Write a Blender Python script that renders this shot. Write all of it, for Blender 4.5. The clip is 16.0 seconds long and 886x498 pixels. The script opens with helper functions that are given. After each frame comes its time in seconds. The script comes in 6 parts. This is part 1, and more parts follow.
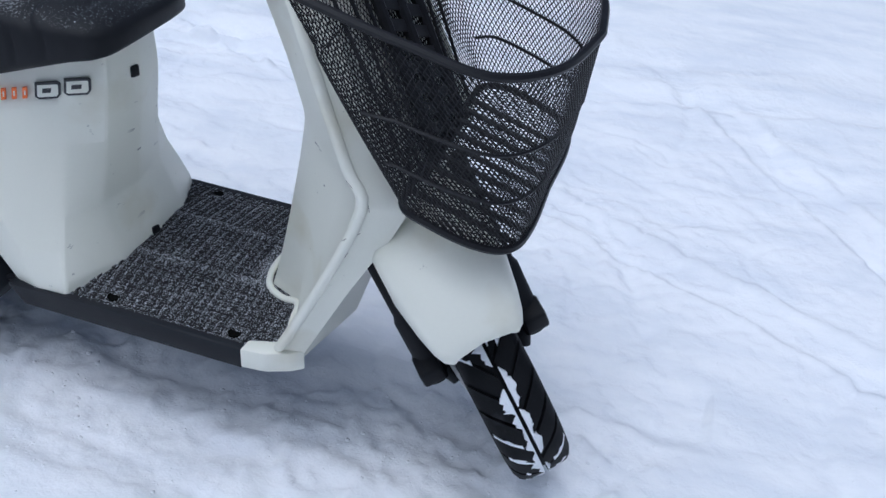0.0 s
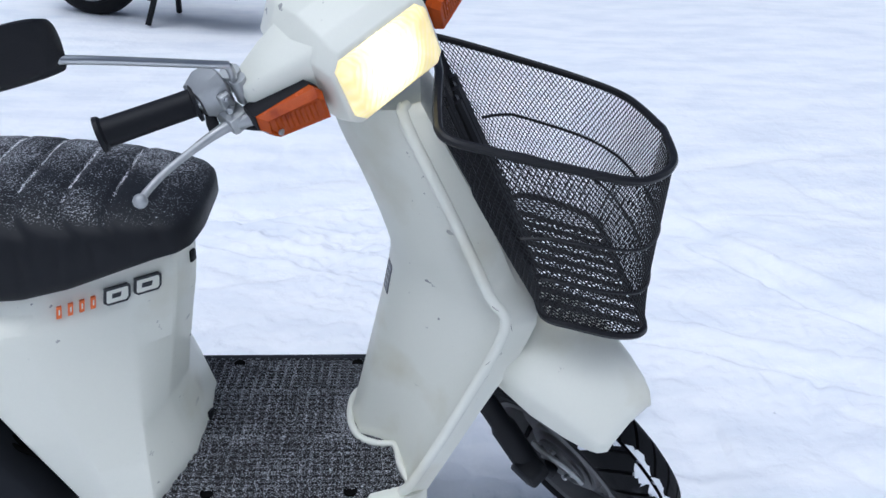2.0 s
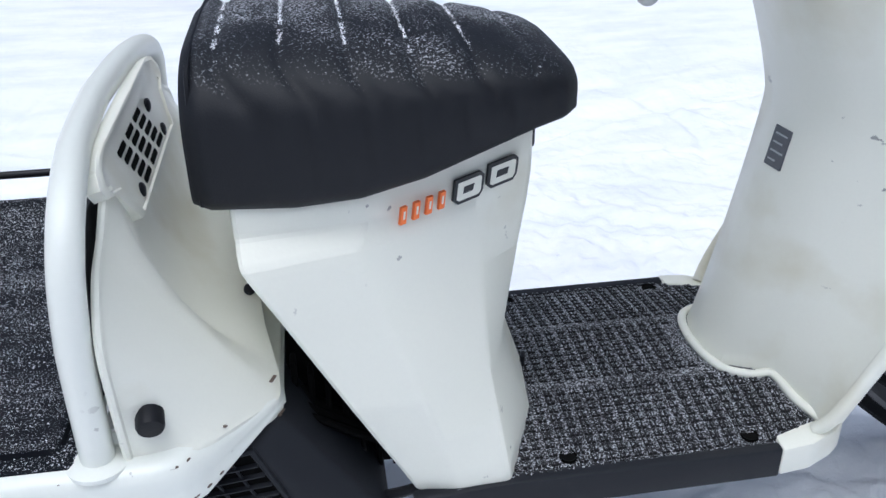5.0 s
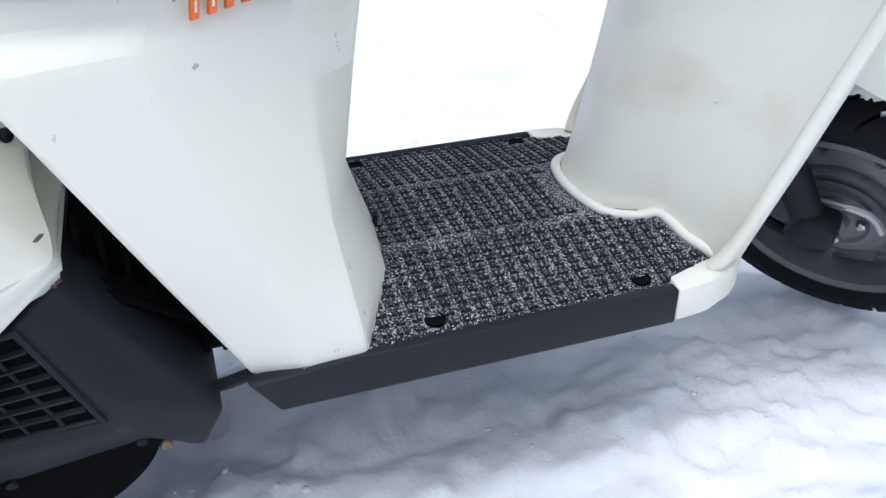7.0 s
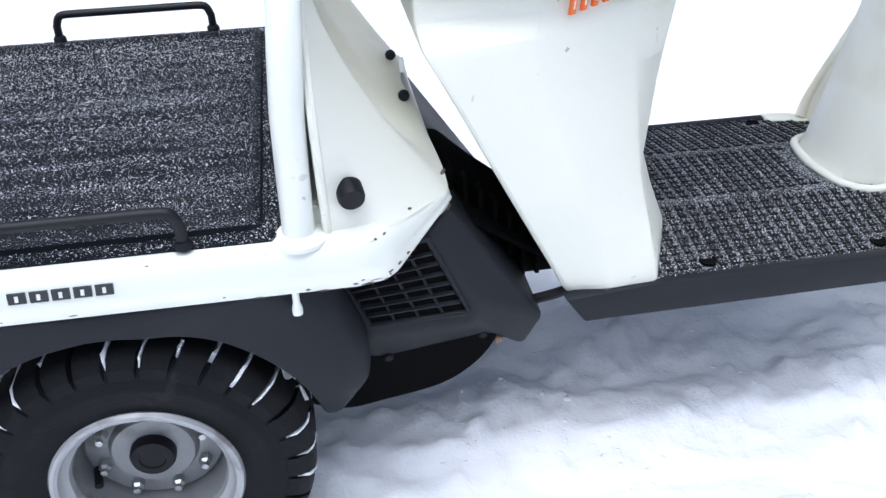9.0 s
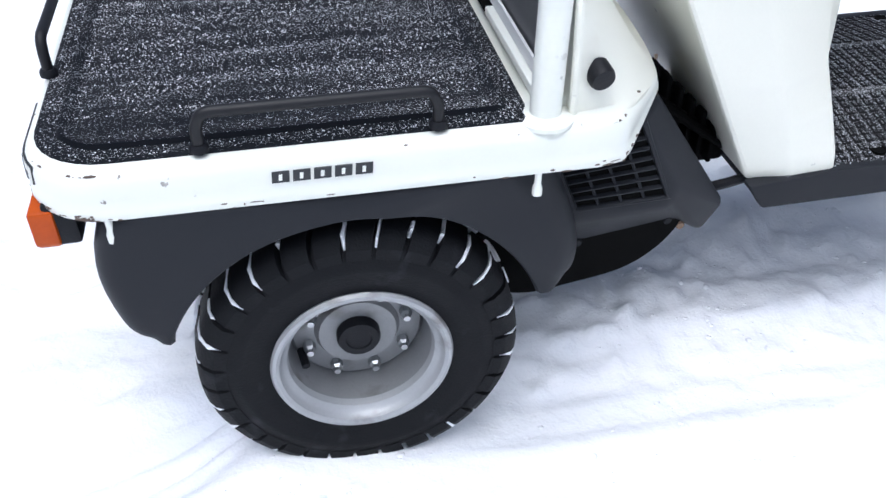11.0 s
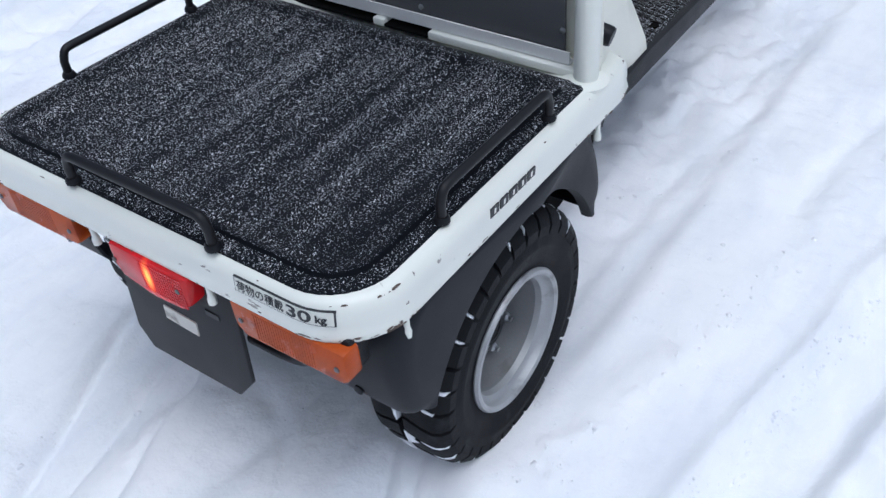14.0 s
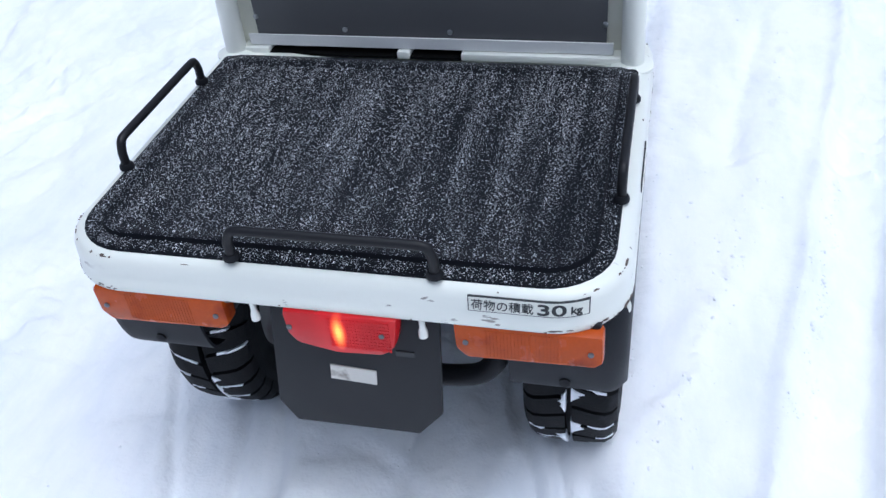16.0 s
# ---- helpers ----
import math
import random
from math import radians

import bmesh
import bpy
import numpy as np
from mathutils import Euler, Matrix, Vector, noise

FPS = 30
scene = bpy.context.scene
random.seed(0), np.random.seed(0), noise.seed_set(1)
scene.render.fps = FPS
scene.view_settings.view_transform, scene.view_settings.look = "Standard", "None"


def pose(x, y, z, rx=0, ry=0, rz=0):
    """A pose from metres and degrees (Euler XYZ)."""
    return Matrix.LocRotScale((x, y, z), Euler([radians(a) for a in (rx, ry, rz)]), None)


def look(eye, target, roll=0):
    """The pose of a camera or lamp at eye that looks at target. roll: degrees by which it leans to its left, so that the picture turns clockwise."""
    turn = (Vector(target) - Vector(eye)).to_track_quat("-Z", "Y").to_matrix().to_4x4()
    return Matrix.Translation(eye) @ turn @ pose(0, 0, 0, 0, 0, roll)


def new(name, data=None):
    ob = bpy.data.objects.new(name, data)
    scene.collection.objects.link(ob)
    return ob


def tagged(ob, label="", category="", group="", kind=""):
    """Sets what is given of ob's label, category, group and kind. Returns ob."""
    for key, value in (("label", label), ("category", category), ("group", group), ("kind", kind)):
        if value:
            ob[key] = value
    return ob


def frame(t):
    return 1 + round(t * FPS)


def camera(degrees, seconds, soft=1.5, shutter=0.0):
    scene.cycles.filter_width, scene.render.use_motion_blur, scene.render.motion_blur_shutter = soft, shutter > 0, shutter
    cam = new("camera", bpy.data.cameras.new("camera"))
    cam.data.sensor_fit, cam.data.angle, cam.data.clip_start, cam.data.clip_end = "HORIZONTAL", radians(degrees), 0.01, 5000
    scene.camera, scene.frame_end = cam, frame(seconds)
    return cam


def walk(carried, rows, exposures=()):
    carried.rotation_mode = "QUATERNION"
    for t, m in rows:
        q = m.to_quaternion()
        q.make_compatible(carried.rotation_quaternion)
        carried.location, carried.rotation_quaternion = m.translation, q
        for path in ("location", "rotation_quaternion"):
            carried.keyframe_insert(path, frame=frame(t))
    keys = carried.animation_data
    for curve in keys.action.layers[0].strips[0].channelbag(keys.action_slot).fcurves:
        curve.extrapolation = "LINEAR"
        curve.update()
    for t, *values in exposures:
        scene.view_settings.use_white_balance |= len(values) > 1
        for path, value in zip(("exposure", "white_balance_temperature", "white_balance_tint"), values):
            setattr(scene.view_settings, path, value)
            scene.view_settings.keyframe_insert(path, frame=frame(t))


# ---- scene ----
cam = camera(52.9, 16.0)
PATH = [
    (0, (1.389, -1.059, 1.206), (0.98, 0.505, 0.027), 6.0),
    (0.5, (1.246, -1.05, 1.175), (0.971, 0.551, 0.008), 3.6),
    (1, (1.119, -1.051, 1.189), (0.969, 0.604, 0.077), 2.7),
    (1.5, (0.999, -1.106, 1.218), (0.98, 0.614, 0.198), 2.0),
    (2, (0.9, -1.171, 1.226), (1.018, 0.588, 0.282), 1.9),
    (2.5, (0.812, -1.117, 1.204), (1.057, 0.65, 0.3), 2.3),
    (3, (0.68, -1.051, 1.183), (0.968, 0.697, 0.254), 1.6),
    (3.5, (0.534, -1.034, 1.168), (0.843, 0.701, 0.222), 1.3),
    (4, (0.416, -0.989, 1.127), (0.744, 0.719, 0.139), 1.3),
    (4.2, (0.4, -0.946, 1.104), (0.679, 0.755, 0.089), 0.5),
    (6.3, (0.383, -0.828, 0.757), (0.688, 0.955, -0.095), -3.3),
    (6.5, (0.392, -0.793, 0.781), (0.777, 0.893, -0.224), -1.8),
    (7, (0.433, -0.793, 0.768), (0.953, 0.816, -0.301), -0.2),
    (7.5, (0.448, -0.822, 0.773), (0.969, 0.742, -0.361), 0.2),
    (8, (0.363, -0.885, 0.792), (0.802, 0.689, -0.361), -0.7),
    (8.5, (0.279, -0.921, 0.811), (0.616, 0.689, -0.326), -1.4),
    (9, (0.2, -0.948, 0.848), (0.459, 0.706, -0.246), -1.3),
    (9.5, (0.149, -0.931, 0.838), (0.313, 0.723, -0.274), -3.3),
    (10, (0.097, -0.94, 0.846), (0.215, 0.649, -0.364), -1.9),
    (10.2, (0.081, -0.949, 0.844), (0.197, 0.627, -0.382), -1.8),
    (12.3, (-0.32, -0.864, 0.835), (0.486, 0.448, -0.441), 2.3),
    (12.5, (-0.348, -0.848, 0.859), (0.491, 0.435, -0.426), 1.3),
    (13, (-0.426, -0.754, 0.914), (0.519, 0.415, -0.405), -2.2),
    (13.5, (-0.506, -0.704, 0.948), (0.497, 0.381, -0.401), -4.9),
    (14, (-0.638, -0.677, 0.961), (0.563, 0.252, -0.341), -4.6),
    (14.5, (-0.707, -0.627, 0.97), (0.558, 0.213, -0.332), -3.1),
    (15, (-0.726, -0.5, 0.954), (0.621, 0.197, -0.349), -5.8),
    (15.5, (-0.754, -0.402, 0.96), (0.658, 0.201, -0.321), -6.6),
    (16, (-0.867, -0.307, 0.973), (0.633, 0.136, -0.274), -5.8),
]
EXPOSURES = [(0, -1.0, 5070, 5), (1.0, -0.72, 5200, 5), (1.5, -0.62, 5280, 5), (2.0, -0.83, 5180, 5), (2.5, -1.0, 5080, 5), (3.5, -0.95, 5120, 5), (4.2, -0.82, 5200, 5), (6.3, -0.25, 5450, 6), (7.0, -0.33, 5400, 6), (7.5, -0.40, 5350, 6), (8.0, -0.68, 5300, 5), (8.6, -0.53, 5280, 6), (9.0, -0.1, 5330, 6), (9.4, 0.25, 5450, 7), (10.2, 0.28, 5500, 7), (12.3, -0.96, 5200, 5), (12.9, -0.72, 5250, 5), (13.5, -0.72, 5260, 5), (14.5, -0.95, 5200, 5), (15.0, -1.01, 5180, 5), (16.0, -0.57, 5120, 5)]
walk(cam, [(t, look(eye, target, roll)) for t, eye, target, roll in PATH], EXPOSURES)

# ---- light: overcast winter sky ----
world = bpy.data.worlds.new("overcast")
scene.world = world
world.use_nodes = True
wn = world.node_tree.nodes
sky = wn.new("ShaderNodeTexSky")
sky.sky_type, sky.sun_disc = "NISHITA", False
sky.sun_elevation, sky.sun_rotation = radians(75), radians(206)
sky.air_density, sky.dust_density, sky.ozone_density = 0.5, 10.0, 0.5
world.node_tree.links.new(sky.outputs[0], wn["Background"].inputs[0])
wn["Background"].inputs[1].default_value = 0.15
sun_data = bpy.data.lights.new("sun", "SUN")
sun_data.energy, sun_data.angle, sun_data.color = 1.3, radians(95), (1.0, 0.98, 0.96)
sun = new("sun", sun_data)
elevation, azimuth = radians(75), radians(206)
sun.matrix_world = look((0, 0, 10), Vector((0, 0, 10)) - Vector((math.cos(elevation) * math.sin(azimuth), math.cos(elevation) * math.cos(azimuth), math.sin(elevation))))


# ---- materials ----
def material(name, colour, rough=0.5, metal=0.0, vary=0.15, scale=30, fine=400, bump=0.0, stain=None, stain_at=0.62, stain_scale=9, coat=0.0, spec=0.5, scuff=None):
    """Principled surface with variation at two scales, optional stains and fine relief."""
    m = bpy.data.materials.new(name)
    m.use_nodes = True
    nt = m.node_tree
    b = nt.nodes["Principled BSDF"]
    tc = nt.nodes.new("ShaderNodeTexCoord")
    n1, n2 = nt.nodes.new("ShaderNodeTexNoise"), nt.nodes.new("ShaderNodeTexNoise")
    n1.inputs["Scale"].default_value, n2.inputs["Scale"].default_value = scale, fine
    n1.inputs["Detail"].default_value, n2.inputs["Detail"].default_value = 5, 3
    for n in (n1, n2):
        nt.links.new(tc.outputs["Object"], n.inputs["Vector"])
    mix = nt.nodes.new("ShaderNodeMix")
    mix.data_type = "RGBA"
    dark = [c * (1 - vary) for c in colour]
    light = [min(1, c * (1 + vary)) for c in colour]
    mix.inputs[6].default_value, mix.inputs[7].default_value = (*dark, 1), (*light, 1)
    add = nt.nodes.new("ShaderNodeMath")
    add.operation = "MULTIPLY_ADD"
    add.inputs[1].default_value, add.inputs[2].default_value = 0.4, 0.0
    nt.links.new(n2.outputs[0], add.inputs[0])
    add2 = nt.nodes.new("ShaderNodeMath")
    add2.operation = "MULTIPLY_ADD"
    add2.inputs[1].default_value = 0.6
    nt.links.new(n1.outputs[0], add2.inputs[0])
    nt.links.new(add.outputs[0], add2.inputs[2])
    nt.links.new(add2.outputs[0], mix.inputs[0])
    out = mix.outputs[2]
    if stain:
        n3 = nt.nodes.new("ShaderNodeTexNoise")
        n3.inputs["Scale"].default_value, n3.inputs["Detail"].default_value = stain_scale, 8
        nt.links.new(tc.outputs["Object"], n3.inputs["Vector"])
        ramp = nt.nodes.new("ShaderNodeMapRange")
        ramp.inputs[1].default_value, ramp.inputs[2].default_value = stain_at, stain_at + 0.14
        ramp.inputs[4].default_value = 0.8
        nt.links.new(n3.outputs[0], ramp.inputs[0])
        mix2 = nt.nodes.new("ShaderNodeMix")
        mix2.data_type = "RGBA"
        mix2.inputs[7].default_value = (*stain, 1)
        nt.links.new(ramp.outputs[0], mix2.inputs[0])
        nt.links.new(out, mix2.inputs[6])
        out = mix2.outputs[2]
    if scuff:
        # short dark scratches and rubs, gathered in patches
        mp = nt.nodes.new("ShaderNodeMapping")
        mp.inputs["Rotation"].default_value, mp.inputs["Scale"].default_value = (0.4, 0.7, 0.5), (1.0, 0.35, 1.0)
        nt.links.new(tc.outputs["Object"], mp.inputs["Vector"])
        n4, n5 = nt.nodes.new("ShaderNodeTexNoise"), nt.nodes.new("ShaderNodeTexNoise")
        n4.inputs["Scale"].default_value, n4.inputs["Detail"].default_value = 70, 7
        n5.inputs["Scale"].default_value, n5.inputs["Detail"].default_value = 6, 2
        nt.links.new(mp.outputs[0], n4.inputs["Vector"])
        nt.links.new(tc.outputs["Object"], n5.inputs["Vector"])
        m4, m5 = nt.nodes.new("ShaderNodeMapRange"), nt.nodes.new("ShaderNodeMapRange")
        m4.inputs[1].default_value, m4.inputs[2].default_value, m4.inputs[4].default_value = scuff[3], scuff[3] + 0.025, 0.85
        m5.inputs[1].default_value, m5.inputs[2].default_value = 0.52, 0.62
        nt.links.new(n4.outputs[0], m4.inputs[0])
        nt.links.new(n5.outputs[0], m5.inputs[0])
        both = nt.nodes.new("ShaderNodeMath")
        both.operation = "MULTIPLY"
        nt.links.new(m4.outputs[0], both.inputs[0])
        nt.links.new(m5.outputs[0], both.inputs[1])
        mix3 = nt.nodes.new("ShaderNodeMix")
        mix3.data_type = "RGBA"
        mix3.inputs[7].default_value = (*scuff[:3], 1)
        nt.links.new(both.outputs[0], mix3.inputs[0])
        nt.links.new(out, mix3.inputs[6])
        out = mix3.outputs[2]
    nt.links.new(out, b.inputs["Base Color"])
    rr = nt.nodes.new("ShaderNodeMapRange")
    rr.inputs[3].default_value, rr.inputs[4].default_value = rough * 0.8, min(1, rough * 1.2)
    nt.links.new(n1.outputs[0], rr.inputs[0])
    nt.links.new(rr.outputs[0], b.inputs["Roughness"])
    b.inputs["Metallic"].default_value = metal
    b.inputs["Specular IOR Level"].default_value = spec
    b.inputs["Coat Weight"].default_value = coat
    if bump:
        bp = nt.nodes.new("ShaderNodeBump")
        bp.inputs["Strength"].default_value, bp.inputs["Distance"].default_value = bump, 0.002
        nt.links.new(n2.outputs[0], bp.inputs["Height"])
        nt.links.new(bp.outputs[0], b.inputs["Normal"])
    return m


def dusted(name, colour, rough, amount, grain=420, up_only=True, patch=14, bump=0.2, weight=0.2, stretch=(1, 1, 1), up=(0.45, 0.9), spec=0.2):
    """A dark surface with loose snow grains lying on the parts that face up."""
    m = material(name, colour, rough, 0, 0.25, 40, 600, bump, spec=spec)
    nt = m.node_tree
    b = nt.nodes["Principled BSDF"]
    tc = nt.nodes.new("ShaderNodeTexCoord")
    mp = nt.nodes.new("ShaderNodeMapping")
    mp.inputs["Scale"].default_value = stretch
    nt.links.new(tc.outputs["Object"], mp.inputs["Vector"])
    g, p = nt.nodes.new("ShaderNodeTexNoise"), nt.nodes.new("ShaderNodeTexNoise")
    g.inputs["Scale"].default_value, g.inputs["Detail"].default_value = grain, 3
    g.inputs["Roughness"].default_value = 0.7
    p.inputs["Scale"].default_value, p.inputs["Detail"].default_value = patch, 4
    nt.links.new(tc.outputs["Object"], g.inputs["Vector"])
    nt.links.new(mp.outputs[0], p.inputs["Vector"])
    s = nt.nodes.new("ShaderNodeMath")
    s.operation = "MULTIPLY_ADD"
    s.inputs[1].default_value = weight
    nt.links.new(p.outputs[0], s.inputs[0])
    nt.links.new(g.outputs[0], s.inputs[2])
    r = nt.nodes.new("ShaderNodeMapRange")
    lo = 0.60 + weight * 0.5 - amount
    r.inputs[1].default_value, r.inputs[2].default_value, r.inputs[4].default_value = lo, lo + 0.07, 0.7
    nt.links.new(s.outputs[0], r.inputs[0])
    fac = r.outputs[0]
    if up_only:
        geo = nt.nodes.new("ShaderNodeNewGeometry")
        sep = nt.nodes.new("ShaderNodeSeparateXYZ")
        nt.links.new(geo.outputs["Normal"], sep.inputs[0])
        ur = nt.nodes.new("ShaderNodeMapRange")
        ur.inputs[1].default_value, ur.inputs[2].default_value = up
        nt.links.new(sep.outputs[2], ur.inputs[0])
        mu = nt.nodes.new("ShaderNodeMath")
        mu.operation = "MULTIPLY"
        nt.links.new(fac, mu.inputs[0])
        nt.links.new(ur.outputs[0], mu.inputs[1])
        fac = mu.outputs[0]
    base = b.inputs["Base Color"].links[0].from_socket
    mix = nt.nodes.new("ShaderNodeMix")
    mix.data_type = "RGBA"
    mix.inputs[7].default_value = (0.8, 0.82, 0.86, 1)
    nt.links.new(fac, mix.inputs[0])
    nt.links.new(base, mix.inputs[6])
    nt.links.new(mix.outputs[2], b.inputs["Base Color"])
    return m


def glowing(name, colour, strength):
    m = bpy.data.materials.new(name)
    m.use_nodes = True
    nt = m.node_tree
    b = nt.nodes["Principled BSDF"]
    b.inputs["Base Color"].default_value = (*colour, 1)
    b.inputs["Roughness"].default_value = 0.2
    b.inputs["Specular IOR Level"].default_value = 0.3
    b.inputs["Emission Color"].default_value = (*colour, 1)
    b.inputs["Emission Strength"].default_value = strength
    return m


WHITE = material("white_plastic", (0.785, 0.785, 0.69), 0.4, 0, 0.04, 6, 250, 0.04, (0.64, 0.61, 0.47), 0.55, 5, 0.05, scuff=(0.25, 0.25, 0.24, 0.68))
PAINT = material("white_enamel", (0.79, 0.805, 0.735), 0.3, 0, 0.03, 8, 250, 0.02, (0.42, 0.35, 0.26), 0.74, 30, 0.15, scuff=(0.09, 0.065, 0.05, 0.66))
BLACK = material("black_plastic", (0.008, 0.0085, 0.011), 0.5, 0, 0.25, 25, 500, 0.15, spec=0.22)
GREY = material("charcoal_plastic", (0.0145, 0.016, 0.020), 0.55, 0, 0.15, 20, 700, 0.12, (0.027, 0.029, 0.034), 0.6, 12, spec=0.22)
RUBBER = material("tyre_rubber", (0.006, 0.0065, 0.008), 0.65, 0, 0.3, 35, 400, 0.3, (0.025, 0.026, 0.03), 0.62, 30, spec=0.16)
WIRE = material("black_coated_wire", (0.010, 0.010, 0.012), 0.45, 0, 0.2, 60, 400, spec=0.3)
ALUMINIUM = material("brushed_aluminium", (0.78, 0.78, 0.77), 0.5, 0.05, 0.1, 20, 300)
STEEL = material("bare_steel", (0.50, 0.51, 0.52), 0.32, 1.0, 0.15, 30, 300)
ALLOY = material("dull_alloy", (0.46, 0.47, 0.47), 0.5, 0.75, 0.15, 30, 500, 0.15, (0.25, 0.25, 0.25), 0.62, 40)
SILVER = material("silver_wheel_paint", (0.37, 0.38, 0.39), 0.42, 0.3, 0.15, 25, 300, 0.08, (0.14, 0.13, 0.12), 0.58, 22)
# wheel silver darkened to carry the shade inside the rim, with grime stains
SHADED_SILVER = material("shaded_silver_disc", (0.27, 0.275, 0.28), 0.45, 0.3, 0.2, 25, 300, 0.08, (0.12, 0.11, 0.10), 0.56, 18)
# front wheel grey with its shade put into the base colour, plus grime
DARKRIM = material("shaded_grimy_wheel", (0.14, 0.14, 0.145), 0.5, 0.3, 0.25, 25, 300, 0.1, (0.05, 0.045, 0.04), 0.58, 20)
ORANGE = material("amber_lens", (0.42, 0.068, 0.004), 0.26, 0, 0.28, 45, 260, 0.05, (0.20, 0.022, 0.002), 0.56, 26, 0.0, spec=0.25)
RED = glowing("red_lens", (0.50, 0.008, 0.012), 0.55)
LAMP = glowing("lit_headlamp_lens", (1.0, 0.76, 0.34), 1.0)


def hot_centre(m, low, high):
    """The bulb behind the lens: brightest in the middle of the lamp."""
    nt = m.node_tree
    tc = nt.nodes.new("ShaderNodeTexCoord")
    d = nt.nodes.new("ShaderNodeVectorMath")
    d.operation = "DISTANCE"
    d.inputs[1].default_value = (0.5, 0.36, 0.5)
    r = nt.nodes.new("ShaderNodeMapRange")
    r.interpolation_type = "SMOOTHSTEP"
    r.inputs[1].default_value, r.inputs[2].default_value, r.inputs[3].default_value, r.inputs[4].default_value = 0.02, 0.52, high, low
    w = nt.nodes.new("ShaderNodeTexNoise")
    w.inputs["Scale"].default_value, w.inputs["Detail"].default_value, w.inputs["Distortion"].default_value = 4.5, 4, 0.8
    k = nt.nodes.new("ShaderNodeMath")
    k.operation = "MULTIPLY_ADD"
    k.inputs[1].default_value, k.inputs[2].default_value = 1.5, 0.15
    f = nt.nodes.new("ShaderNodeMath")
    f.operation = "MULTIPLY"
    # upright fluting of the glass
    flute, ripple = nt.nodes.new("ShaderNodeTexWave"), nt.nodes.new("ShaderNodeMapRange")
    flute.bands_direction = "Y"
    flute.inputs["Scale"].default_value, flute.inputs["Distortion"].default_value, flute.inputs["Detail"].default_value = 7.0, 1.5, 2
    ripple.inputs[3].default_value, ripple.inputs[4].default_value = 0.72, 1.1
    e = nt.nodes.new("ShaderNodeMath")
    e.operation = "MULTIPLY"
    nt.links.new(tc.outputs["Generated"], flute.inputs["Vector"])
    nt.links.new(flute.outputs["Fac"], ripple.inputs[0])
    nt.links.new(ripple.outputs[0], e.inputs[1])
    nt.links.new(tc.outputs["Generated"], d.inputs[0])
    nt.links.new(tc.outputs["Generated"], w.inputs["Vector"])
    nt.links.new(d.outputs["Value"], r.inputs[0])
    nt.links.new(w.outputs[0], k.inputs[0])
    nt.links.new(r.outputs[0], f.inputs[0])
    nt.links.new(k.outputs[0], f.inputs[1])
    nt.links.new(f.outputs[0], e.inputs[0])
    nt.links.new(e.outputs[0], nt.nodes["Principled BSDF"].inputs["Emission Strength"])


hot_centre(LAMP, 1.3, 8.0)


def bulb_behind(m, centre, tint):
    """A small lit bulb behind a coloured lens: an upright streak, warm at its heart."""
    nt = m.node_tree
    tc, mp = nt.nodes.new("ShaderNodeTexCoord"), nt.nodes.new("ShaderNodeMapping")
    mp.inputs["Location"].default_value = [-c * k for c, k in zip(centre, (1.0, 85.0, 30.0))]
    mp.inputs["Scale"].default_value = (1.0, 85.0, 30.0)
    d = nt.nodes.new("ShaderNodeVectorMath")
    d.operation = "LENGTH"
    sep, comb = nt.nodes.new("ShaderNodeSeparateXYZ"), nt.nodes.new("ShaderNodeCombineXYZ")
    nt.links.new(tc.outputs["Object"], mp.inputs["Vector"])
    nt.links.new(mp.outputs[0], sep.inputs[0])
    nt.links.new(sep.outputs[1], comb.inputs[1])
    nt.links.new(sep.outputs[2], comb.inputs[2])
    nt.links.new(comb.outputs[0], d.inputs[0])
    near, wide = nt.nodes.new("ShaderNodeMapRange"), nt.nodes.new("ShaderNodeMapRange")
    for r, size, low, high in ((near, 0.85, 0.0, 1.0), (wide, 3.4, 0.10, 0.55)):
        r.interpolation_type = "SMOOTHSTEP"
        r.inputs[1].default_value, r.inputs[2].default_value, r.inputs[3].default_value, r.inputs[4].default_value = 0.0, size, high, low
        nt.links.new(d.outputs["Value"], r.inputs[0])
    b = nt.nodes["Principled BSDF"]
    mix = nt.nodes.new("ShaderNodeMix")
    mix.data_type = "RGBA"
    mix.inputs[6].default_value, mix.inputs[7].default_value = b.inputs["Emission Color"].default_value, (*tint, 1)
    nt.links.new(near.outputs[0], mix.inputs[0])
    nt.links.new(mix.outputs[2], b.inputs["Emission Color"])
    k = nt.nodes.new("ShaderNodeMath")
    k.operation = "MULTIPLY_ADD"
    k.inputs[1].default_value = 3.2
    nt.links.new(near.outputs[0], k.inputs[0])
    nt.links.new(wide.outputs[0], k.inputs[2])
    nt.links.new(k.outputs[0], b.inputs["Emission Strength"])


bulb_behind(RED, (0.0, -0.017, 0.366), (1.0, 0.34, 0.05))
SEAT = dusted("seat_vinyl", (0.008, 0.009, 0.012), 0.55, 0.022, 420, True, 7, 0.15, 0.5, (1, 1, 1), (0.72, 0.97), 0.28)
MAT = dusted("rubber_deck_mat", (0.0055, 0.0065, 0.0095), 0.6, 0.020, 470, True, 3, 0.2, 0.20, (1.2, 22, 1), spec=0.1)
FLOORMAT = dusted("footboard_mat", (0.014, 0.014, 0.016), 0.6, 0.068, 500, True, 20, 0.2, 0.1)
RIBMAT = dusted("footboard_rib", (0.016, 0.016, 0.018), 0.6, 0.06, 500, True, 20, 0.2, 0.1)
INK = material("black_print", (0.02, 0.022, 0.025), 0.5)
ORANGEINK = material("orange_print", (0.85, 0.18, 0.03), 0.5)
LABELWHITE = material("label_white", (0.72, 0.73, 0.66), 0.5)
